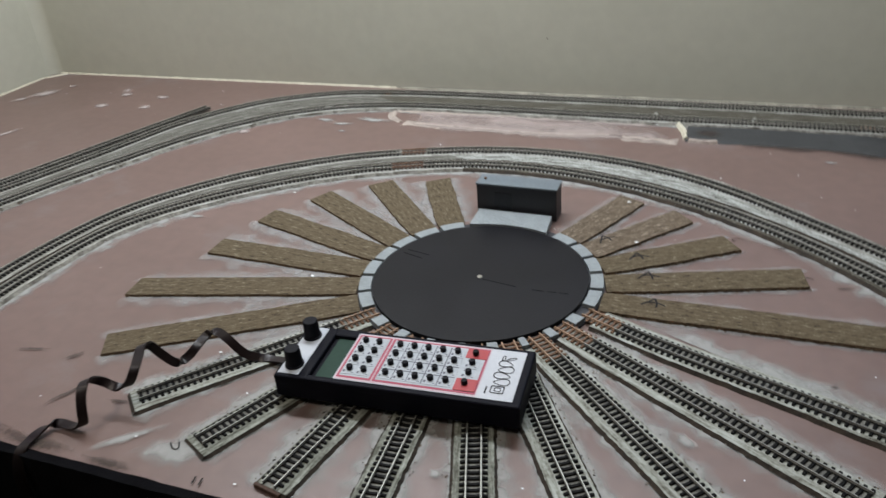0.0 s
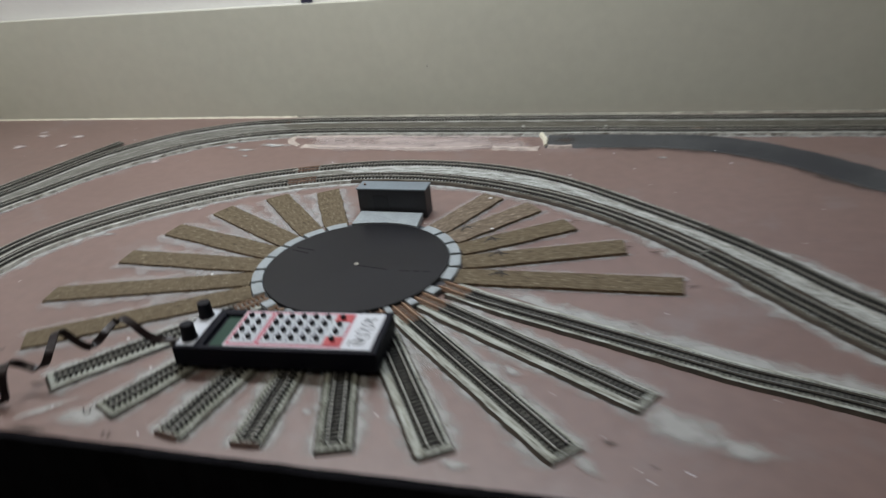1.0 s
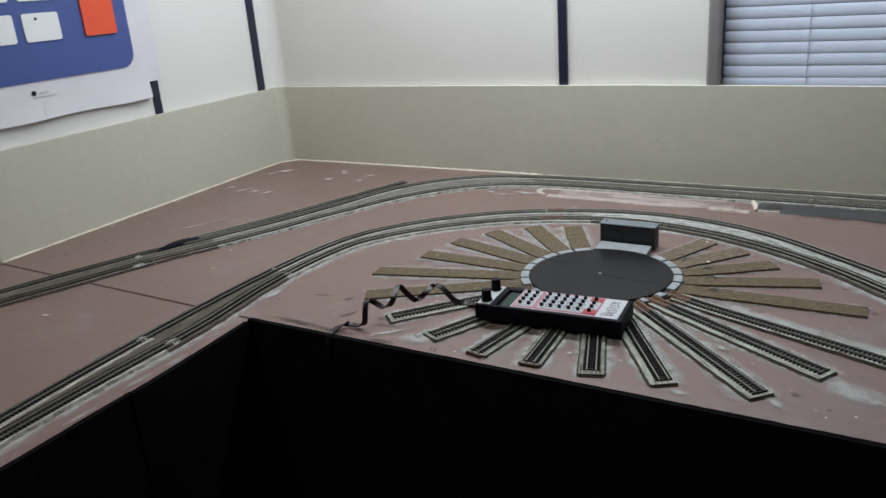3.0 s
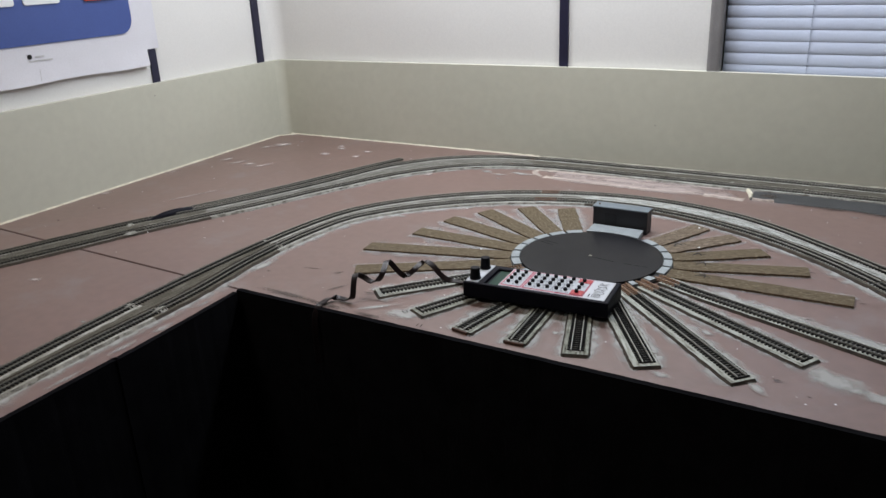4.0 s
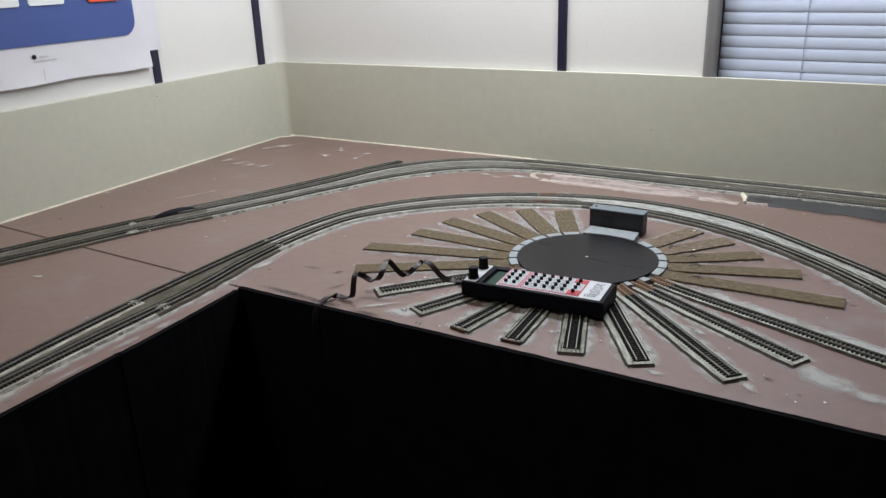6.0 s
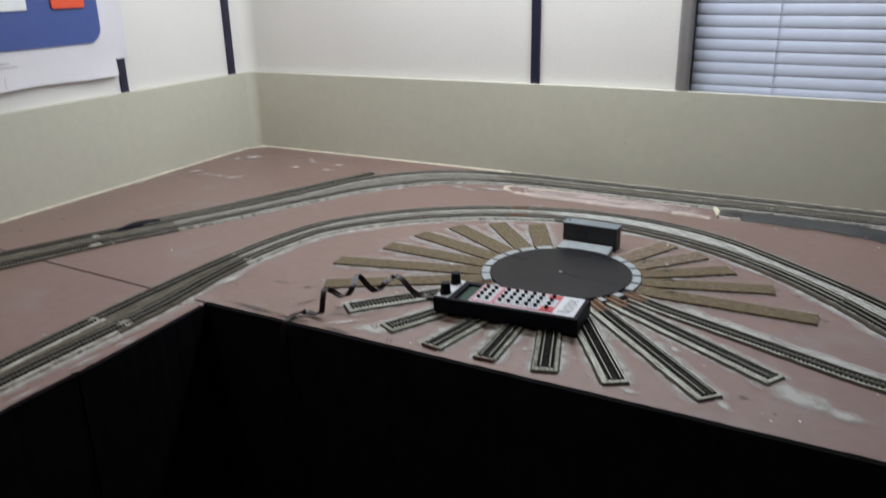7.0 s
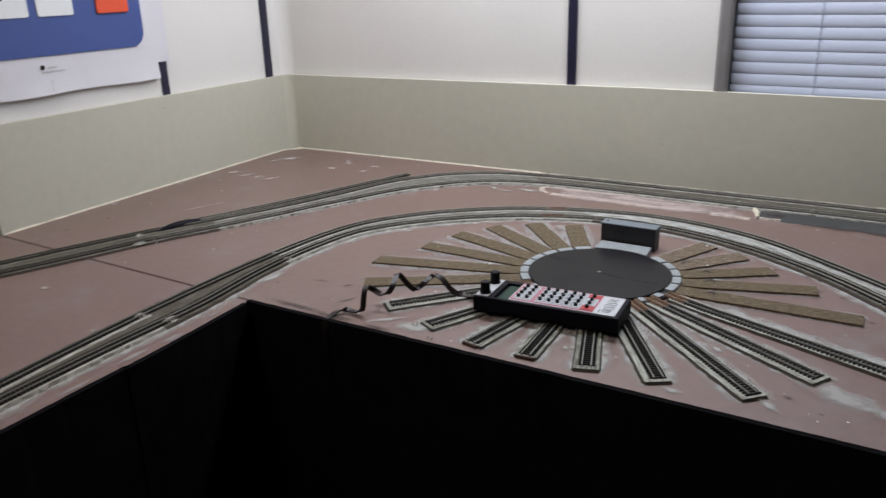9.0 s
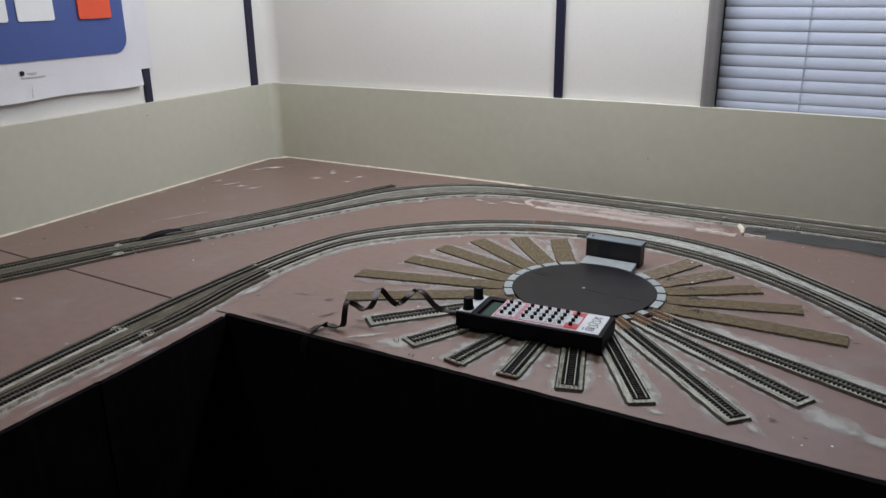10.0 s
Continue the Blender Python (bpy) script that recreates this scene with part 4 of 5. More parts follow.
def strip_outline(line, w0, w1, seed, skew=0.0, k=0.0010):
    """A strip that starts narrow at the rim and widens; ragged long edges."""
    d = (line[-1] - line[0]).normalized()
    s = Vector((d.y, -d.x, 0))
    n = len(line) - 1
    left, right = [], []
    for i, p in enumerate(line):
        f = i / n
        w = (w0 + (w1 - w0) * min(1, (p - line[0]).length / 0.03)) / 2
        left.append(p - d * skew * f - s * (w + k * (noise.noise(Vector((f * 6, seed, 0))) + 0.4 * noise.noise(Vector((f * 31, seed, 2))) + 1.1 * noise.noise(Vector((f * 83, seed, 3))))))
        right.append(p + d * skew * f + s * (w + k * (noise.noise(Vector((f * 6, seed, 5))) + 0.4 * noise.noise(Vector((f * 31, seed, 8))) + 1.1 * noise.noise(Vector((f * 83, seed, 9))))))
    return [(p.x, p.y) for p in right + left[::-1]]


for i, (a0, a1, r1) in enumerate(CORKS):
    out = strip_outline(strip_line(a0, a1, 0.1045, r1), 0.0255, 0.0275, i * 3.3, skew=random.uniform(-0.002, 0.002))
    bm = prism_bm(out, 0.0, 0.0034, 0.0004)
    mid = strip_line(a0, a1, 0.1045, r1)
    grain_along(bm, mid[0], (mid[-1] - mid[0]).normalized())
    bm.normal_update()
    for f in bm.faces:
        f.material_index = 0 if f.normal.z > 0.3 else 1
    tagged(part("cork_strip", bm, (M_CORKPINK if i < 2 else M_CORK, M_CORKEDGE)), "pinkish-brown cork strip beside the hut" if i < 2 else "bare brown cork strip glued radially to the board", "cork strip", "radial cork strips")

# ---- radial stub tracks on whitewashed beds ----
for i, (a0, a1, r1) in enumerate(STUBS):
    if r1:
        pts = strip_line(a0, a1, 0.094, r1 + 0.0005 if i in (5, 6) else r1 - 0.0035, 40)
        out = strip_outline(strip_line(a0, a1, 0.1045, r1 + 0.001), 0.022, 0.0240 if i in (5, 6) else 0.0255, 40 + i * 2.7, k=0.0006)
        side = Vector((math.sin(radians(a1)), -math.cos(radians(a1)), 0)) * (0.0019 if i in (1, 2, 3) else -0.0022 if i > 5 else 0.0)
        bm = sloped_bm([(x + side.x, y + side.y) for x, y in out], STUBH, 0.0024)
        way = (pts[-1] - pts[0]).normalized()
    else:
        pts = smooth_line(spline([(0.0957, -0.0283), (0.1458, -0.0517), (0.1937, -0.0705), (0.2425, -0.0893), (0.2997, -0.1118), (0.3505, -0.1314), (0.3969, -0.1446), (0.4400, -0.1583), (0.4789, -0.1712), (0.5607, -0.1977), (0.6865, -0.2264), (1.0020, -0.2395)]), 6)
        bm = sweep_bm([p for p in pts if p.length > 0.106], [(-0.0150, 0), (-0.0128, STUBH), (0.0112, STUBH), (0.0132, 0)], rough=0.0010, seed=5)
        way = Vector((0.93, -0.36, 0)).normalized()
    bm.normal_update()
    grain_along(bm, pts[0], way)
    coat = bm.copy()
    bmesh.ops.delete(coat, geom=[f for f in coat.faces if f.normal.z < 0.9], context="FACES")
    bmesh.ops.translate(coat, verts=coat.verts, vec=(0, 0, 0.0003))
    bed = thing("stub_bed", Matrix(), "whitewashed cork bed with dark cut edges under a stub track", "track bed", "stub beds")
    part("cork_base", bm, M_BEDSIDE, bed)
    part("white_coat", coat, M_STUBDIM if i in (4, 5, 6, 7) else M_STUBBED, bed)
    if i in (5, 6):
        way = Vector((math.cos(radians(a1)), math.sin(radians(a1)), 0))
        tip = box_bm((-0.0012, -0.0105, 0.0), (0.0012, 0.0105, STUBH + 0.0006), 0.0003, 1)
        bmesh.ops.transform(tip, matrix=Matrix.Translation(way * (r1 + 0.0025)) @ Matrix.Rotation(radians(a1), 4, "Z"), verts=tip.verts)
        part("bare_end", tip, M_OLDTIE, bed, "bare dark brown cut end")
    track("stub_track", pts, STUBH, "radial stub track with black sleepers, brown at the turntable rim", "radial stub tracks", brown=0.030, under=M_UNDERPALE)

# ---- grey ribbon and filled slot by the back line ----
ribbon = spline([(0.1375, 0.3734), (0.2243, 0.3744), (0.3073, 0.3707), (0.3862, 0.3465), (0.4563, 0.3007), (0.5164, 0.2460), (0.5582, 0.2155), (0.6429, 0.1433), (0.7820, 0.0647), (0.9936, 0.0153)])
tagged(part("grey_strip", sweep_bm(ribbon, [(-0.027, 0), (-0.0255, 0.0016), (0.0245, 0.0014), (0.028, 0)], rough=0.0024, seed=12), M_ROADBED), "dark grey foam road strip glued to the board", "foam strip")


def ridge(name, line, w, h, label, seed):
    pts = spline(line, 0.004)
    return tagged(part(name, sweep_bm(pts, [(-w, 0), (-w * 0.5, h), (w * 0.4, h * 0.8), (w, 0)], rough=w * 0.6, seed=seed), M_CAULK if h > 0.0039 else M_RIDGE), label, "filler", "filler ridges")


ridge("filler_ridge", [(-0.2441, 0.3927), (-0.1114, 0.3964), (-0.0060, 0.3983), (0.1218, 0.4015)], 0.0036, 0.0012, "pale filler ridge along the edge of a filled slot", 2)
ridge("filler_ridge", [(-0.2172, 0.3538), (-0.1109, 0.3470), (-0.0284, 0.3437), (0.0515, 0.3513)], 0.0085, 0.0010, "pale filler ridge along the edge of a filled slot", 4)
ridge("filler_ridge", [(0.0662, 0.3476), (0.0998, 0.3451), (0.1323, 0.3427)], 0.0080, 0.0010, "pale filler ridge along the edge of a filled slot", 6)
ridge("filler_ridge", [(0.1230, 0.4014), (0.1300, 0.3880), (0.1350, 0.3740), (0.1390, 0.3500)], 0.0038, 0.004, "thick lump of cream filler at the strip's end", 7)
ridge("filler_ridge", [(0.1416, 0.3477), (0.1604, 0.3451), (0.1749, 0.3492)], 0.0025, 0.0038, "torn white paper edge on the grey strip", 9)
ridge("filler_ridge", [(-0.2484, 0.3926), (-0.2451, 0.3728), (-0.2225, 0.3533)], 0.005, 0.0010, "pale filler ridge along the edge of a filled slot", 11)

# ---- handset ----
hs = thing("control_handset", pose(-0.0902, -0.1824, 0.0060, 0, 0, 3.84), "black handheld controller with white and red key panel on tracks", "controller")
KX, KY = 1.078, 1.024
HL, HW, HT = 0.160 * KX, 0.0585 * KY, 0.0185
part("case", box_bm((0, 0, 0), (HL, HW, HT - 0.0034), 0.0016, 3), M_BLACK, hs)
HB = HT - 0.0060
part("top_shell", box_bm((0, 0, HB), (0.0232 * KX, HW, HT), 0.0016, 3), M_BLACK, hs, "black shell under the knob plate")
part("top_shell", box_bm((0.0398 * KX, 0, HB), (HL, HW, HT), 0.0016, 3), M_BLACK, hs, "black shell round the key panel")
for y0, y1 in ((0.0, 0.0052), (0.0500, 0.0585)):
    part("window_rim", box_bm((0.0222 * KX, y0 * KY, HB), (0.0410 * KX, y1 * KY, HT), 0.0012, 2), M_BLACK, hs, "black rim of the sunken display window")


def plate(name, x0, y0, x1, y1, z0, z1, material, parent, label="", r=0.0006):
    bm = prism_bm(rounded(x0 * KX, y0 * KY, x1 * KX, y1 * KY, r, 3), z0, z1)
    return part(name, bm, material, parent, label)


plate("knob_plate", 0.0022, 0.0030, 0.0166, 0.0560, HT - 0.001, HT + 0.0004, M_WHITE, hs, "white plate under the knobs")
plate("display", 0.0262, 0.0040, 0.0400, 0.0510, HT - 0.0036, HT - 0.0028, M_LCD, hs, "dull green liquid crystal display")
M_ROSE = mat("pale_rose_print", (0.50, 0.36, 0.40), 0.45, vary=0.04)
label_ = plate("key_panel", 0.0400, 0.0040, 0.1548, 0.0545, HT - 0.001, HT + 0.0005, M_WHITE, hs, "white panel with pink key borders")
plate("rose_edge", 0.0404, 0.0046, 0.1322, 0.0540, HT + 0.0003, HT + 0.0006, M_ROSE, label_)
plate("border", 0.0415, 0.0062, 0.0645, 0.0525, HT + 0.0004, HT + 0.0008, M_PINK, label_)
plate("border", 0.0655, 0.0062, 0.1315, 0.0525, HT + 0.0004, HT + 0.0008, M_PINK, label_)
plate("key_ground", 0.0430, 0.0079, 0.0631, 0.0511, HT + 0.0006, HT + 0.00095, M_CELL, label_)
plate("key_ground", 0.0672, 0.0079, 0.1301, 0.0511, HT + 0.0006, HT + 0.00095, M_CELL, label_)
plate("key_grid", 0.0672, 0.0098, 0.1158, 0.0498, HT + 0.0007, HT + 0.00105, M_GRID, label_)
plate("red_field", 0.1172, 0.0080, 0.1308, 0.0196, HT + 0.0006, HT + 0.0013, M_RED, label_)
plate("red_field", 0.1172, 0.0410, 0.1308, 0.0508, HT + 0.0006, HT + 0.0013, M_RED, label_)
ROWY = (0.0455, 0.0355, 0.0252, 0.0148)
COLX = (0.0478, 0.0573, 0.0720, 0.0818, 0.0915, 0.1014, 0.1113, 0.1232)
key_bm = cyl_bm(0.0022, 0, 0.0036, 12, 0.0006)
KEY = mesh_of("key", key_bm, M_KEY)
CELL = mesh_of("key_field", box_bm((-0.00485, -0.0048, 0), (0.00485, 0.0048, 0.0003)), M_CELL)
mk = box_bm((-0.0040, 0.0026, 0.0003), (-0.0012, 0.0033, 0.0004))
add_box(mk, (-0.0041, -0.0030, 0.0003), (-0.0026, -0.0008, 0.0004))
add_box(mk, (0.0026, -0.0036, 0.0003), (0.0040, -0.0028, 0.0004))
MARK = mesh_of("print_bar", mk, M_GRID)
for ci, x in enumerate(COLX):
    for ri, y in enumerate(ROWY):
        if ci < 7 or ri in (1, 2):
            c = new("key_field", CELL)
            c.parent, c.location = label_, (x * KX, (y - 0.0007) * KY, HT + 0.0010)
            c = new("print_bar", MARK)
            c.parent, c.location = label_, (x * KX, (y - 0.0007) * KY, HT + 0.0010)
        k = new("key", KEY)
        k.parent, k.location = label_, (x * KX, y * KY, HT + 0.0010)
# the logo as plain outline shapes


def outline_ring(x0, y0, x1, y1, w):
    o = [bmv for bmv in rounded(x0 * KX, y0 * KY, x1 * KX, y1 * KY, 0.0012, 4)]
    q = [bmv for bmv in rounded(x0 * KX + w, y0 * KY + w, x1 * KX - w, y1 * KY - w, 0.0008, 4)]
    bm = bmesh.new()
    a = [bm.verts.new((x, y, HT + 0.0008)) for x, y in o]
    b = [bm.verts.new((x, y, HT + 0.0008)) for x, y in q]
    for k in range(len(a)):
        n_ = (k + 1) % len(a)
        bm.faces.new((a[k], a[n_], b[n_], b[k]))
    return bm


def loop_ring(cx, cy, rx, ry, w, pinch=0.0, turn=0.0, n=28):
    """A thin closed outline, pinched or leaning, as in a drawn emblem."""
    bm = bmesh.new()
    rings = []
    for k in (0.0, w):
        row = []
        for q in range(n):
            a = 2 * math.pi * q / n
            x, y = (rx - k) * math.cos(a), (ry - k) * math.sin(a) * (1 - pinch * math.cos(a))
            row.append(bm.verts.new((cx * KX + x * math.cos(turn) - y * math.sin(turn), cy * KY + x * math.sin(turn) + y * math.cos(turn), HT + 0.0008)))
        rings.append(row)
    for q in range(n):
        e = (q + 1) % n
        bm.faces.new((rings[0][q], rings[0][e], rings[1][e], rings[1][q]))
    return bm


for cx, cy, rx, ry, pinch, turn in ((0.1450, 0.0212, 0.0056, 0.0034, -0.45, 0.1), (0.1438, 0.0275, 0.0058, 0.0033, 0.4, -0.1), (0.1452, 0.0338, 0.0056, 0.0034, -0.45, 0.15), (0.1440, 0.0398, 0.0052, 0.0032, 0.4, -0.15)):
    part("logo_shape", loop_ring(cx, cy, rx, ry, 0.0006, pinch, turn), M_INK, label_)
part("logo_shape", outline_ring(0.1395, 0.0100, 0.1480, 0.0172, 0.0007), M_INK, label_)
part("logo_shape", outline_ring(0.1418, 0.0118, 0.1462, 0.0156, 0.0005), M_INK, label_)
part("logo_shape", outline_ring(0.1405, 0.0425, 0.1428, 0.0482, 0.0006), M_INK, label_)
part("logo_shape", loop_ring(0.1465, 0.0452, 0.0040, 0.0014, 0.0006, 0.0, 0.5), M_INK, label_)
plate("logo_bar", 0.1365, 0.0090, 0.1373, 0.0160, HT + 0.0005, HT + 0.0008, M_INK, label_)
for cx, cy in ((0.0098, 0.0130), (0.0084, 0.0455)):
    kb = cyl_bm(0.0060, HT, HT + 0.0145, 20, 0.0008, top=0.0055)
    k = part("knob", kb, M_KEY, hs, "ribbed black control knob")
    k.location = (cx * KX, cy * KY, 0)
    part("skirt", cyl_bm(0.0068, HT + 0.0003, HT + 0.0020, 20, 0.0004), M_KEY, k)

# flat curly cable from the handset over the board's edge
cable = spline([(-0.089, -0.150, 0.009), (-0.105, -0.146, 0.006), (-0.121, -0.145, 0.004), (-0.132, -0.149, 0.007), (-0.140, -0.151, 0.013), (-0.149, -0.151, 0.022), (-0.158, -0.150, 0.026), (-0.164, -0.154, 0.025), (-0.166, -0.165, 0.022), (-0.170, -0.173, 0.017), (-0.175, -0.180, 0.016), (-0.184, -0.183, 0.025), (-0.190, -0.185, 0.033), (-0.190, -0.192, 0.037), (-0.187, -0.200, 0.035), (-0.183, -0.211, 0.031), (-0.187, -0.216, 0.022), (-0.196, -0.218, 0.019), (-0.206, -0.220, 0.024), (-0.210, -0.227, 0.030), (-0.207, -0.234, 0.0315), (-0.205, -0.240, 0.027), (-0.204, -0.244, 0.018), (-0.205, -0.246, 0.008), (-0.213, -0.247, 0.004), (-0.226, -0.247, 0.004), (-0.232, -0.254, 0.005), (-0.234, -0.264, 0.004), (-0.235, -0.276, 0.000), (-0.236, -0.282, -0.020), (-0.236, -0.282, -0.070)], 0.0012)
cb = bmesh.new()
cable = smooth_line(cable, 3)
prev = None
for i, p in enumerate(cable):
    t = (cable[min(i + 1, len(cable) - 1)] - cable[max(i - 1, 0)]).normalized()
    across = Vector((0.69, 0.72, 0.1)) - t * t.dot(Vector((0.69, 0.72, 0.1)))
    across = across.normalized() if across.length > 0.1 else Vector((1, 0, 0))
    up = t.cross(across).normalized()
    row = [cb.verts.new(p + across * a * 0.0033 + up * b * 0.0007) for a, b in ((-1, -1), (1, -1), (1, 1), (-1, 1))]
    if prev:
        for j in range(4):
            cb.faces.new((prev[j], prev[(j + 1) % 4], row[(j + 1) % 4], row[j]))
    else:
        cb.faces.new(row)
    prev = row
cb.faces.new(prev)
bmesh.ops.recalc_face_normals(cb, faces=cb.faces)
tagged(part("curly_cable", cb, M_CABLE), "black flat curly cable looping from the handset over the board edge", "cable")

# ---- smears and marks on the board ----
wiped_edge("paint_smear", LOOP_IN[10:-30], 0.013, 0.034, 0.0005, "white paint wiped beside the loop line", 2)
wiped_edge("paint_smear", [p for p in BACK_B if p.y > -0.05 and p.x < 0.85], 0.013, 0.026, 0.0005, "white paint wiped beside the back line", 5)
wiped_edge("paint_smear", [p for p in LOOP_OUT if p.x > 0.36 and p.x < 0.75], -0.012, -0.036, 0.0006, "white paint wiped beside the loop line", 9)
for i, (a0, a1, r1) in enumerate(STUBS):
    if not r1:
        continue
    line = strip_line(a0, a1, 0.11, r1 + 0.01)
    wiped_edge("paint_smear", line, 0.012, 0.030, 0.0005, "white paint wiped beside a stub track", i * 2.0)
    wiped_edge("paint_smear", line, -0.012, -0.028, 0.0007, "white paint wiped beside a stub track", i * 3.0 + 1)
for i, (a0, a1, r1) in enumerate(CORKS):
    line = strip_line(a0, a1, 0.11, r1 + 0.01)
    wiped_edge("paint_smear", line, 0.012, 0.036 if i > 4 else 0.022, 0.0005, "white paint wiped beside a cork strip", i * 2.0 + 50, M_HAZE)
    wiped_edge("paint_smear", line, -0.012, -0.036 if i > 4 else -0.028, 0.0007, "white paint wiped beside a cork strip", i * 3.0 + 71, M_HAZE)
slot = spline([(-0.2172, 0.3500), (-0.1109, 0.3430), (-0.0284, 0.3400), (0.0515, 0.3470), (0.1323, 0.3390)], 0.006)
wiped_edge("paint_smear", slot, -0.004, 0.020, 0.0005, "cream paint wiped along a filled slot", 31, M_SLOTWASH)
wiped_edge("paint_smear", slot, 0.004, -0.022, 0.0007, "cream paint wiped along a filled slot", 37, M_SLOTWASH)
inner = spline([(-0.235, 0.392), (-0.11, 0.395), (0.0, 0.397), (0.120, 0.399)], 0.006)
wiped_edge("paint_smear", inner, 0.002, 0.030, 0.0005, "thin pale wash inside a filled slot", 43, M_SLOTWASH)
wiped_edge("paint_smear", slot, -0.006, -0.048, 0.0009, "thin pale wash inside a filled slot", 47, M_SLOTWASH)
patch("paint_smear", -0.045, 0.3720, 0.40, 0.062, 0, M_SLOTWASH, "thin pale wash inside a filled slot", 0.0010, 150)
# dark brown band that fades outward from the strip's near edge
wiped_edge("dark_mark", [p for p in ribbon if p.x > 0.18], 0.0265, 0.044, 0.0006, "soft dark brown band fading from the grey strip's near edge", 13, M_BROWNFADE)
side = spline([(0.135, -0.040), (0.2425, -0.0893), (0.3505, -0.1314), (0.4400, -0.1583), (0.5607, -0.1977), (0.69, -0.225)], 0.006)
wiped_edge("paint_smear", side, -0.013, -0.040, 0.0006, "broad white paint wiped beside a long stub track", 61)
SPOTS = [(-0.3640, -0.445, 0.050, 0.010, 93), (-0.3620, -0.395, 0.035, 0.012, 95), (-0.3700, -0.325, 0.030, 0.008, 94), (-0.3590, -0.52, 0.05, 0.008, 92), (-0.1313, -0.2433, 0.06, 0.035, 30), (0.3050, -0.1930, 0.075, 0.040, -22), (0.3450, -0.2100, 0.04, 0.024, 0), (0.2470, -0.2390, 0.03, 0.012, -40), (0.1630, -0.2520, 0.025, 0.010, 0), (-0.780, 0.2195, 0.05, 0.012, 70), (-0.8468, 0.2233, 0.06, 0.012, 70), (-0.753, -0.005, 0.085, 0.006, 66), (-0.733, 0.040, 0.05, 0.005, 66), (-0.9148, -0.0487, 0.03, 0.012, 85), (-0.918, 0.1109, 0.04, 0.010, 85), (-0.55, 0.318, 0.03, 0.012, 0), (-0.4878, 0.3254, 0.02, 0.008, 0), (-0.33, 0.345, 0.03, 0.012, 0), (-0.300, 0.335, 0.03, 0.010, 10), (-0.265, 0.355, 0.05, 0.014, 0), (-0.3312, 0.0545, 0.022, 0.007, 5), (0.24, -0.075, 0.12, 0.030, -21), (0.34, -0.108, 0.12, 0.026, -20), (-0.173, -0.243, 0.05, 0.010, 45), (-0.2887, 0.31, 0.012, 0.006, 0), (0.2886, 0.3104, 0.016, 0.005, 0), (-0.39, -0.20, 0.06, 0.016, 92), (-0.64, -0.368, 0.02, 0.010, 20), (-0.4615, -0.4245, 0.012, 0.006, 0), (0.182, -0.146, 0.022, 0.010, -30), (0.1797, -0.1877, 0.012, 0.006, 0), (0.0256, -0.1435, 0.010, 0.006, 0), (0.040, -0.215, 0.010, 0.008, 0), (0.155, 0.393, 0.010, 0.004, 0)]
CHIPS = [(-0.889, 0.352, 0.045, 0.016, 70), (-0.868, 0.384, 0.075, 0.030, 60), (-0.847, 0.425, 0.030, 0.010, 20), (-0.890, 0.232, 0.070, 0.014, 82), (-0.814, 0.220, 0.052, 0.014, 70), (-0.718, 0.348, 0.036, 0.018, 20), (-0.728, 0.418, 0.020, 0.014, 0), (-0.714, 0.400, 0.034, 0.016, 10), (-0.640, 0.352, 0.032, 0.016, 0), (-0.641, 0.396, 0.044, 0.014, 5), (-0.423, 0.287, 0.030, 0.014, 0)]
for i, (x, y, l_, w_, a_) in enumerate(CHIPS):
    patch("paint_chip", x, y, (l_ + w_) * 0.55, w_ * 1.5, a_, M_CHIP, "white chip of dried paint on the board", 0.0011, i + 90)
for i, (x, y, l_, w_, a_) in enumerate(SPOTS):
    patch("paint_smear", x, y, l_ * 1.3, w_ * 1.3, a_, M_CHIP if x < -0.6 else M_HAZE if i < 4 else M_SMEAR, "small white paint smear on the board", 0.0009 + 0.000006 * i, i)
MARKS = [(0.162, 0.372, 0.034, 0.026, 0), (-0.3200, -0.1800, 0.032, 0.004, 15), (-0.2790, -0.1785, 0.016, 0.006, 55), (-0.2500, -0.2175, 0.034, 0.005, 62), (-0.2050, -0.2137, 0.016, 0.004, 10), (-0.2950, -0.2600, 0.09, 0.012, -2), (-0.2350, -0.2640, 0.07, 0.012, -2), (-0.1700, -0.2660, 0.04, 0.008, 0), (0.2604, -0.2168, 0.010, 0.006, 0), (0.29, -0.235, 0.006, 0.003, 0), (-0.3685, -0.2120, 0.008, 0.004, 0), (0.27, -0.070, 0.006, 0.003, 0), (-0.8437, -0.1170, 0.008, 0.005, 0), (-0.8489, -0.1909, 0.008, 0.005, 0), (0.2850, 0.058, 0.014, 0.003, 20), (0.318, -0.004, 0.012, 0.004, 20), (0.238, 0.112, 0.012, 0.003, 10)]
for i, (x, y, l_, w_, a_) in enumerate(MARKS):
    patch("dark_mark", x, y, l_ * 1.3, w_ * 1.3, a_, M_DARKSMEAR, "dark brown scuff on the primed board", 0.0012 if x < 0.15 or y < 0.3 else 0.0019, i + 30, "dark scuffs")

def stroke(line, z, w=0.0005):
    pts = spline(line, 0.002)
    return sweep_bm(pts, [(-w, z), (0, z + 0.0002), (w, z)])


# two small nail holes in the backboards
for m in (pose(-0.058, 0.4890, 0.078, 90, 0, 0), WEST @ pose(0.0, 0.114, 0.152, 0, 90, 0)):
    hole = tagged(part("nail_hole", cyl_bm(0.0009, -0.0005, 0.0003, 8), M_SEAM), "small dark nail head in the painted backboard", "nail", "nail heads")
    hole.matrix_world = m

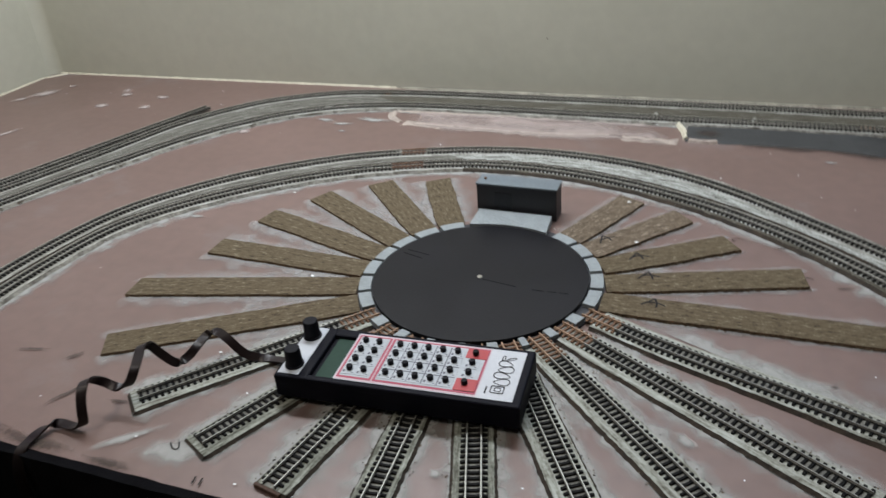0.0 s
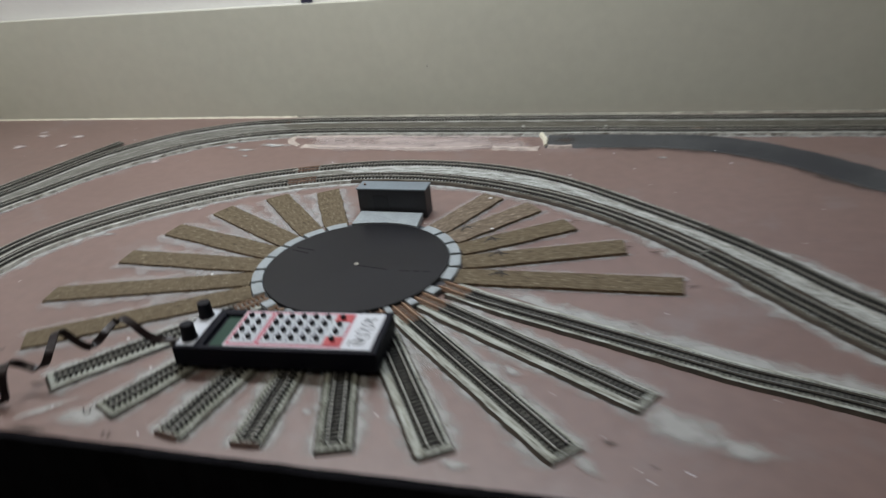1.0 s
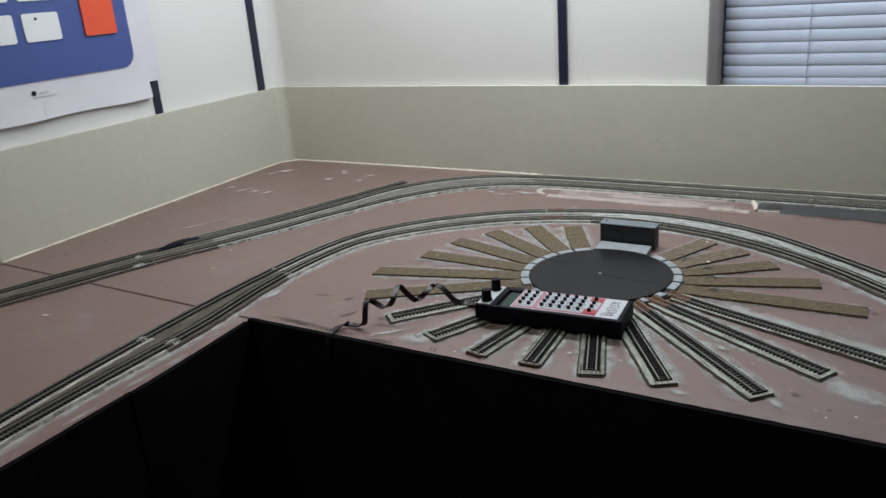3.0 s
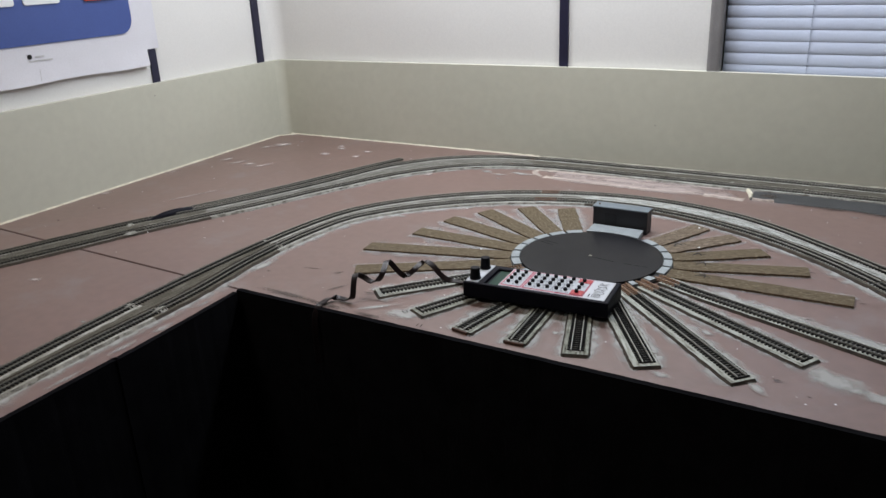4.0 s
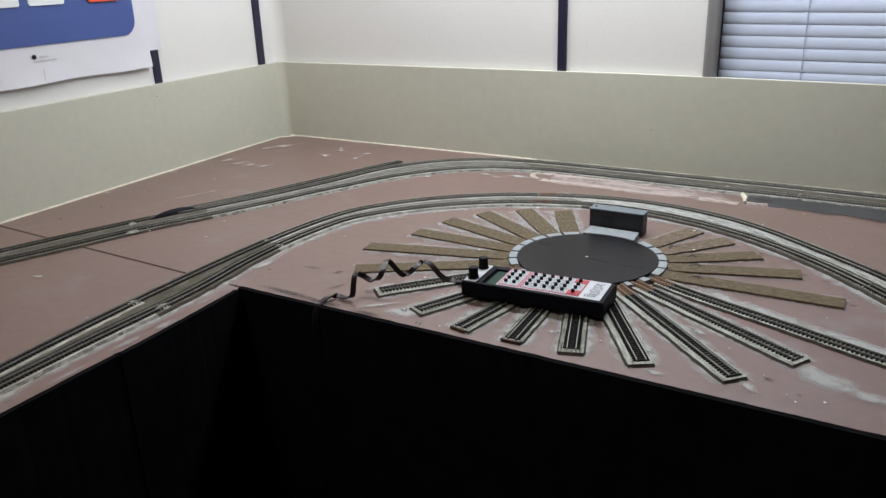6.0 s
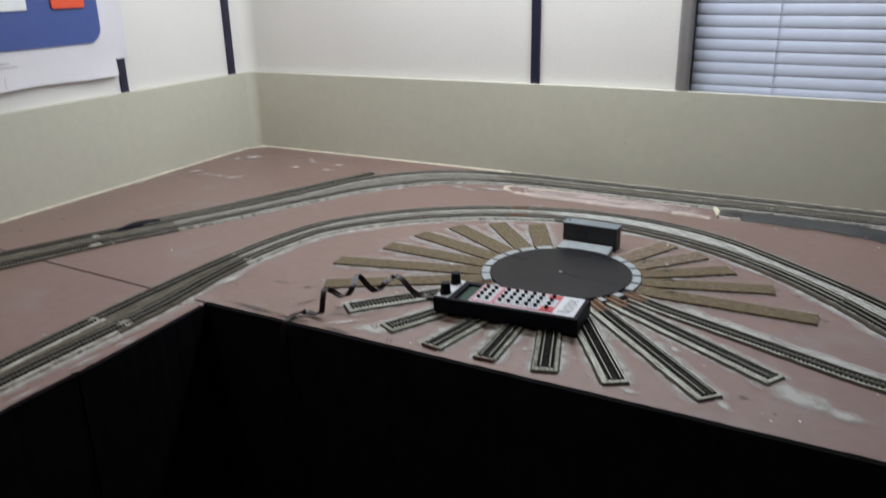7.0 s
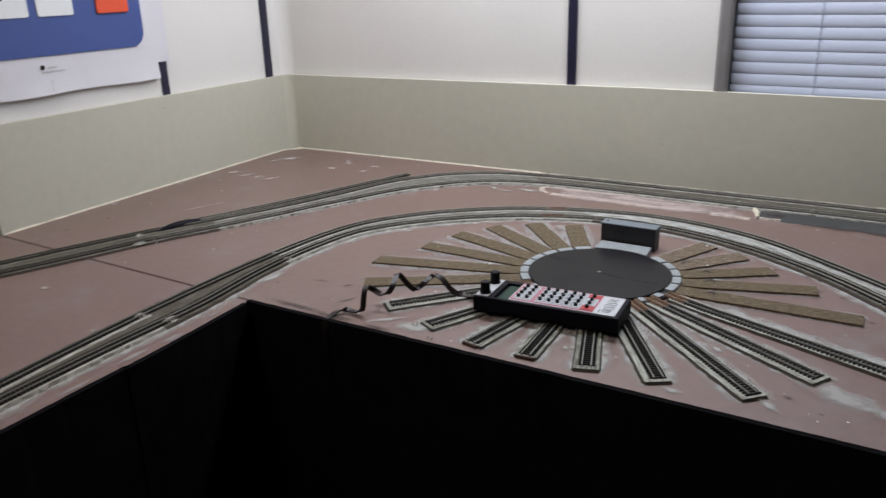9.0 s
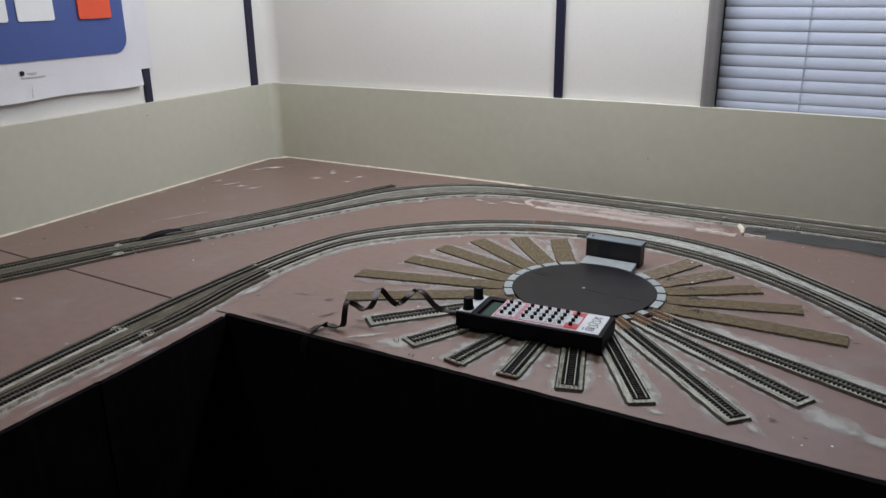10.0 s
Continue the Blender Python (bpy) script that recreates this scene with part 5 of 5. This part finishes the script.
# pencil loops and white specks by the ends of the cork strips
for x, y, r in ((0.153, 0.159, 0.0055), (0.203, 0.120, 0.0050), (0.259, 0.065, 0.0040)):
    ring = [(x + r * math.cos(0.5 + k * 0.5), y + 0.7 * r * math.sin(0.5 + k * 0.5)) for k in range(9)]
    tagged(part("pencil_mark", stroke(ring, 0.0014, 0.0004), M_INK), "faint pencil loop on the board beside a cork strip", "pencil mark", "pencil marks", "stuff")
for i, (x, y) in enumerate(((0.100, 0.172), (0.118, 0.093))):
    patch("paint_smear", x, y, 0.0036, 0.0026, 20, M_CARD, "white speck of dried paint on a cork strip", 0.0037, i + 140)

# tiny white paint flecks strewn over the boards
fl = bmesh.new()
rnd = random.Random(7)
for _ in range(110):
    x, y = rnd.uniform(-0.9, 0.45), rnd.uniform(-0.26, 0.46)
    r = rnd.choice((0.0006, 0.0008, 0.0010, 0.0016))
    fl.faces.new([fl.verts.new((x + r * rnd.uniform(0.6, 1.4) * math.cos(k * 1.256), y + r * rnd.uniform(0.5, 1.0) * math.sin(k * 1.256), 0.0014)) for k in range(5)])
tagged(part("paint_flecks", fl, M_CARD), "tiny white paint flecks strewn over the board", "paint mark", "", "stuff")

# pencil strokes on the cork strips and the board


for x, y, a in ((0.0896, 0.0927, 40), (0.1218, 0.0678, 20), (0.1342, 0.0381, 10), (0.1431, -0.0014, -5)):
    c, d = math.cos(radians(a)), math.sin(radians(a))
    for line in ([(-0.0060, -0.0040), (-0.0020, 0.0010), (0.0010, 0.0050)], [(0.0010, 0.0050), (0.0030, 0.0000), (0.0035, -0.0050)], [(-0.0040, -0.0005), (0.0020, 0.0008), (0.0085, -0.0012)]):
        tagged(part("pencil_mark", stroke([(x + c * p - d * q, y + d * p + c * q) for p, q in [(1.25 * p, 1.25 * q) for p, q in line]], 0.0036, 0.0008), M_INK), "dark pencil stroke on a cork strip", "pencil mark", "pencil marks", "stuff")
for line in ([(-0.1396, -0.2386), (-0.1348, -0.2431), (-0.1307, -0.2425), (-0.1343, -0.2365)], [(-0.104, -0.2600), (-0.103, -0.2660)], [(-0.099, -0.2600), (-0.098, -0.2660)]):
    tagged(part("pencil_mark", stroke(line, 0.0013), M_INK), "dark pencil stroke on the board", "pencil mark", "pencil marks", "stuff")


# crumbs of cork and dried paint along the cut edges of the beds and strips


def crumbs(name, material, label, seed, count, spread):
    rnd = random.Random(seed)
    verts, faces = [], []
    lines = [(strip_line(a0, a1, 0.112, r1, 20), 0.0135) for a0, a1, r1 in STUBS if r1] + [(strip_line(a0, a1, 0.112, r1, 20), 0.0138) for a0, a1, r1 in CORKS]
    for _ in range(count):
        line, w = rnd.choice(lines)
        p = line[0].lerp(line[-1], rnd.random())
        d = (line[-1] - line[0]).normalized()
        o = rnd.choice((-1, 1)) * (w + abs(rnd.gauss(0, spread)))
        c = p + Vector((d.y, -d.x, 0)) * o
        r = rnd.uniform(0.0003, 0.0009)
        k = len(verts)
        verts += [(c.x + r * rnd.uniform(0.6, 1.5), c.y, 0.0008), (c.x - r, c.y + r * rnd.uniform(0.5, 1), 0.0008), (c.x - r * 0.4, c.y - r, 0.0008), (c.x, c.y, 0.0008 + r)]
        faces += [(k, k + 1, k + 3), (k + 1, k + 2, k + 3), (k + 2, k, k + 3)]
    me = bpy.data.meshes.new(name)
    me.from_pydata(verts, [], faces)
    me.materials.append(material)
    tagged(new(name, me), label, "debris", "crumbs", "stuff")


crumbs("cork_crumbs", M_CORKEDGE, "tiny brown cork crumbs along the cut edges", 3, 700, 0.0016)
crumbs("dark_crumbs", M_BEDSIDE, "tiny dark crumbs along the cut edges", 5, 260, 0.0010)
crumbs("paint_crumbs", M_PLASTER, "tiny pale flakes of dried paint along the edges", 9, 500, 0.003)
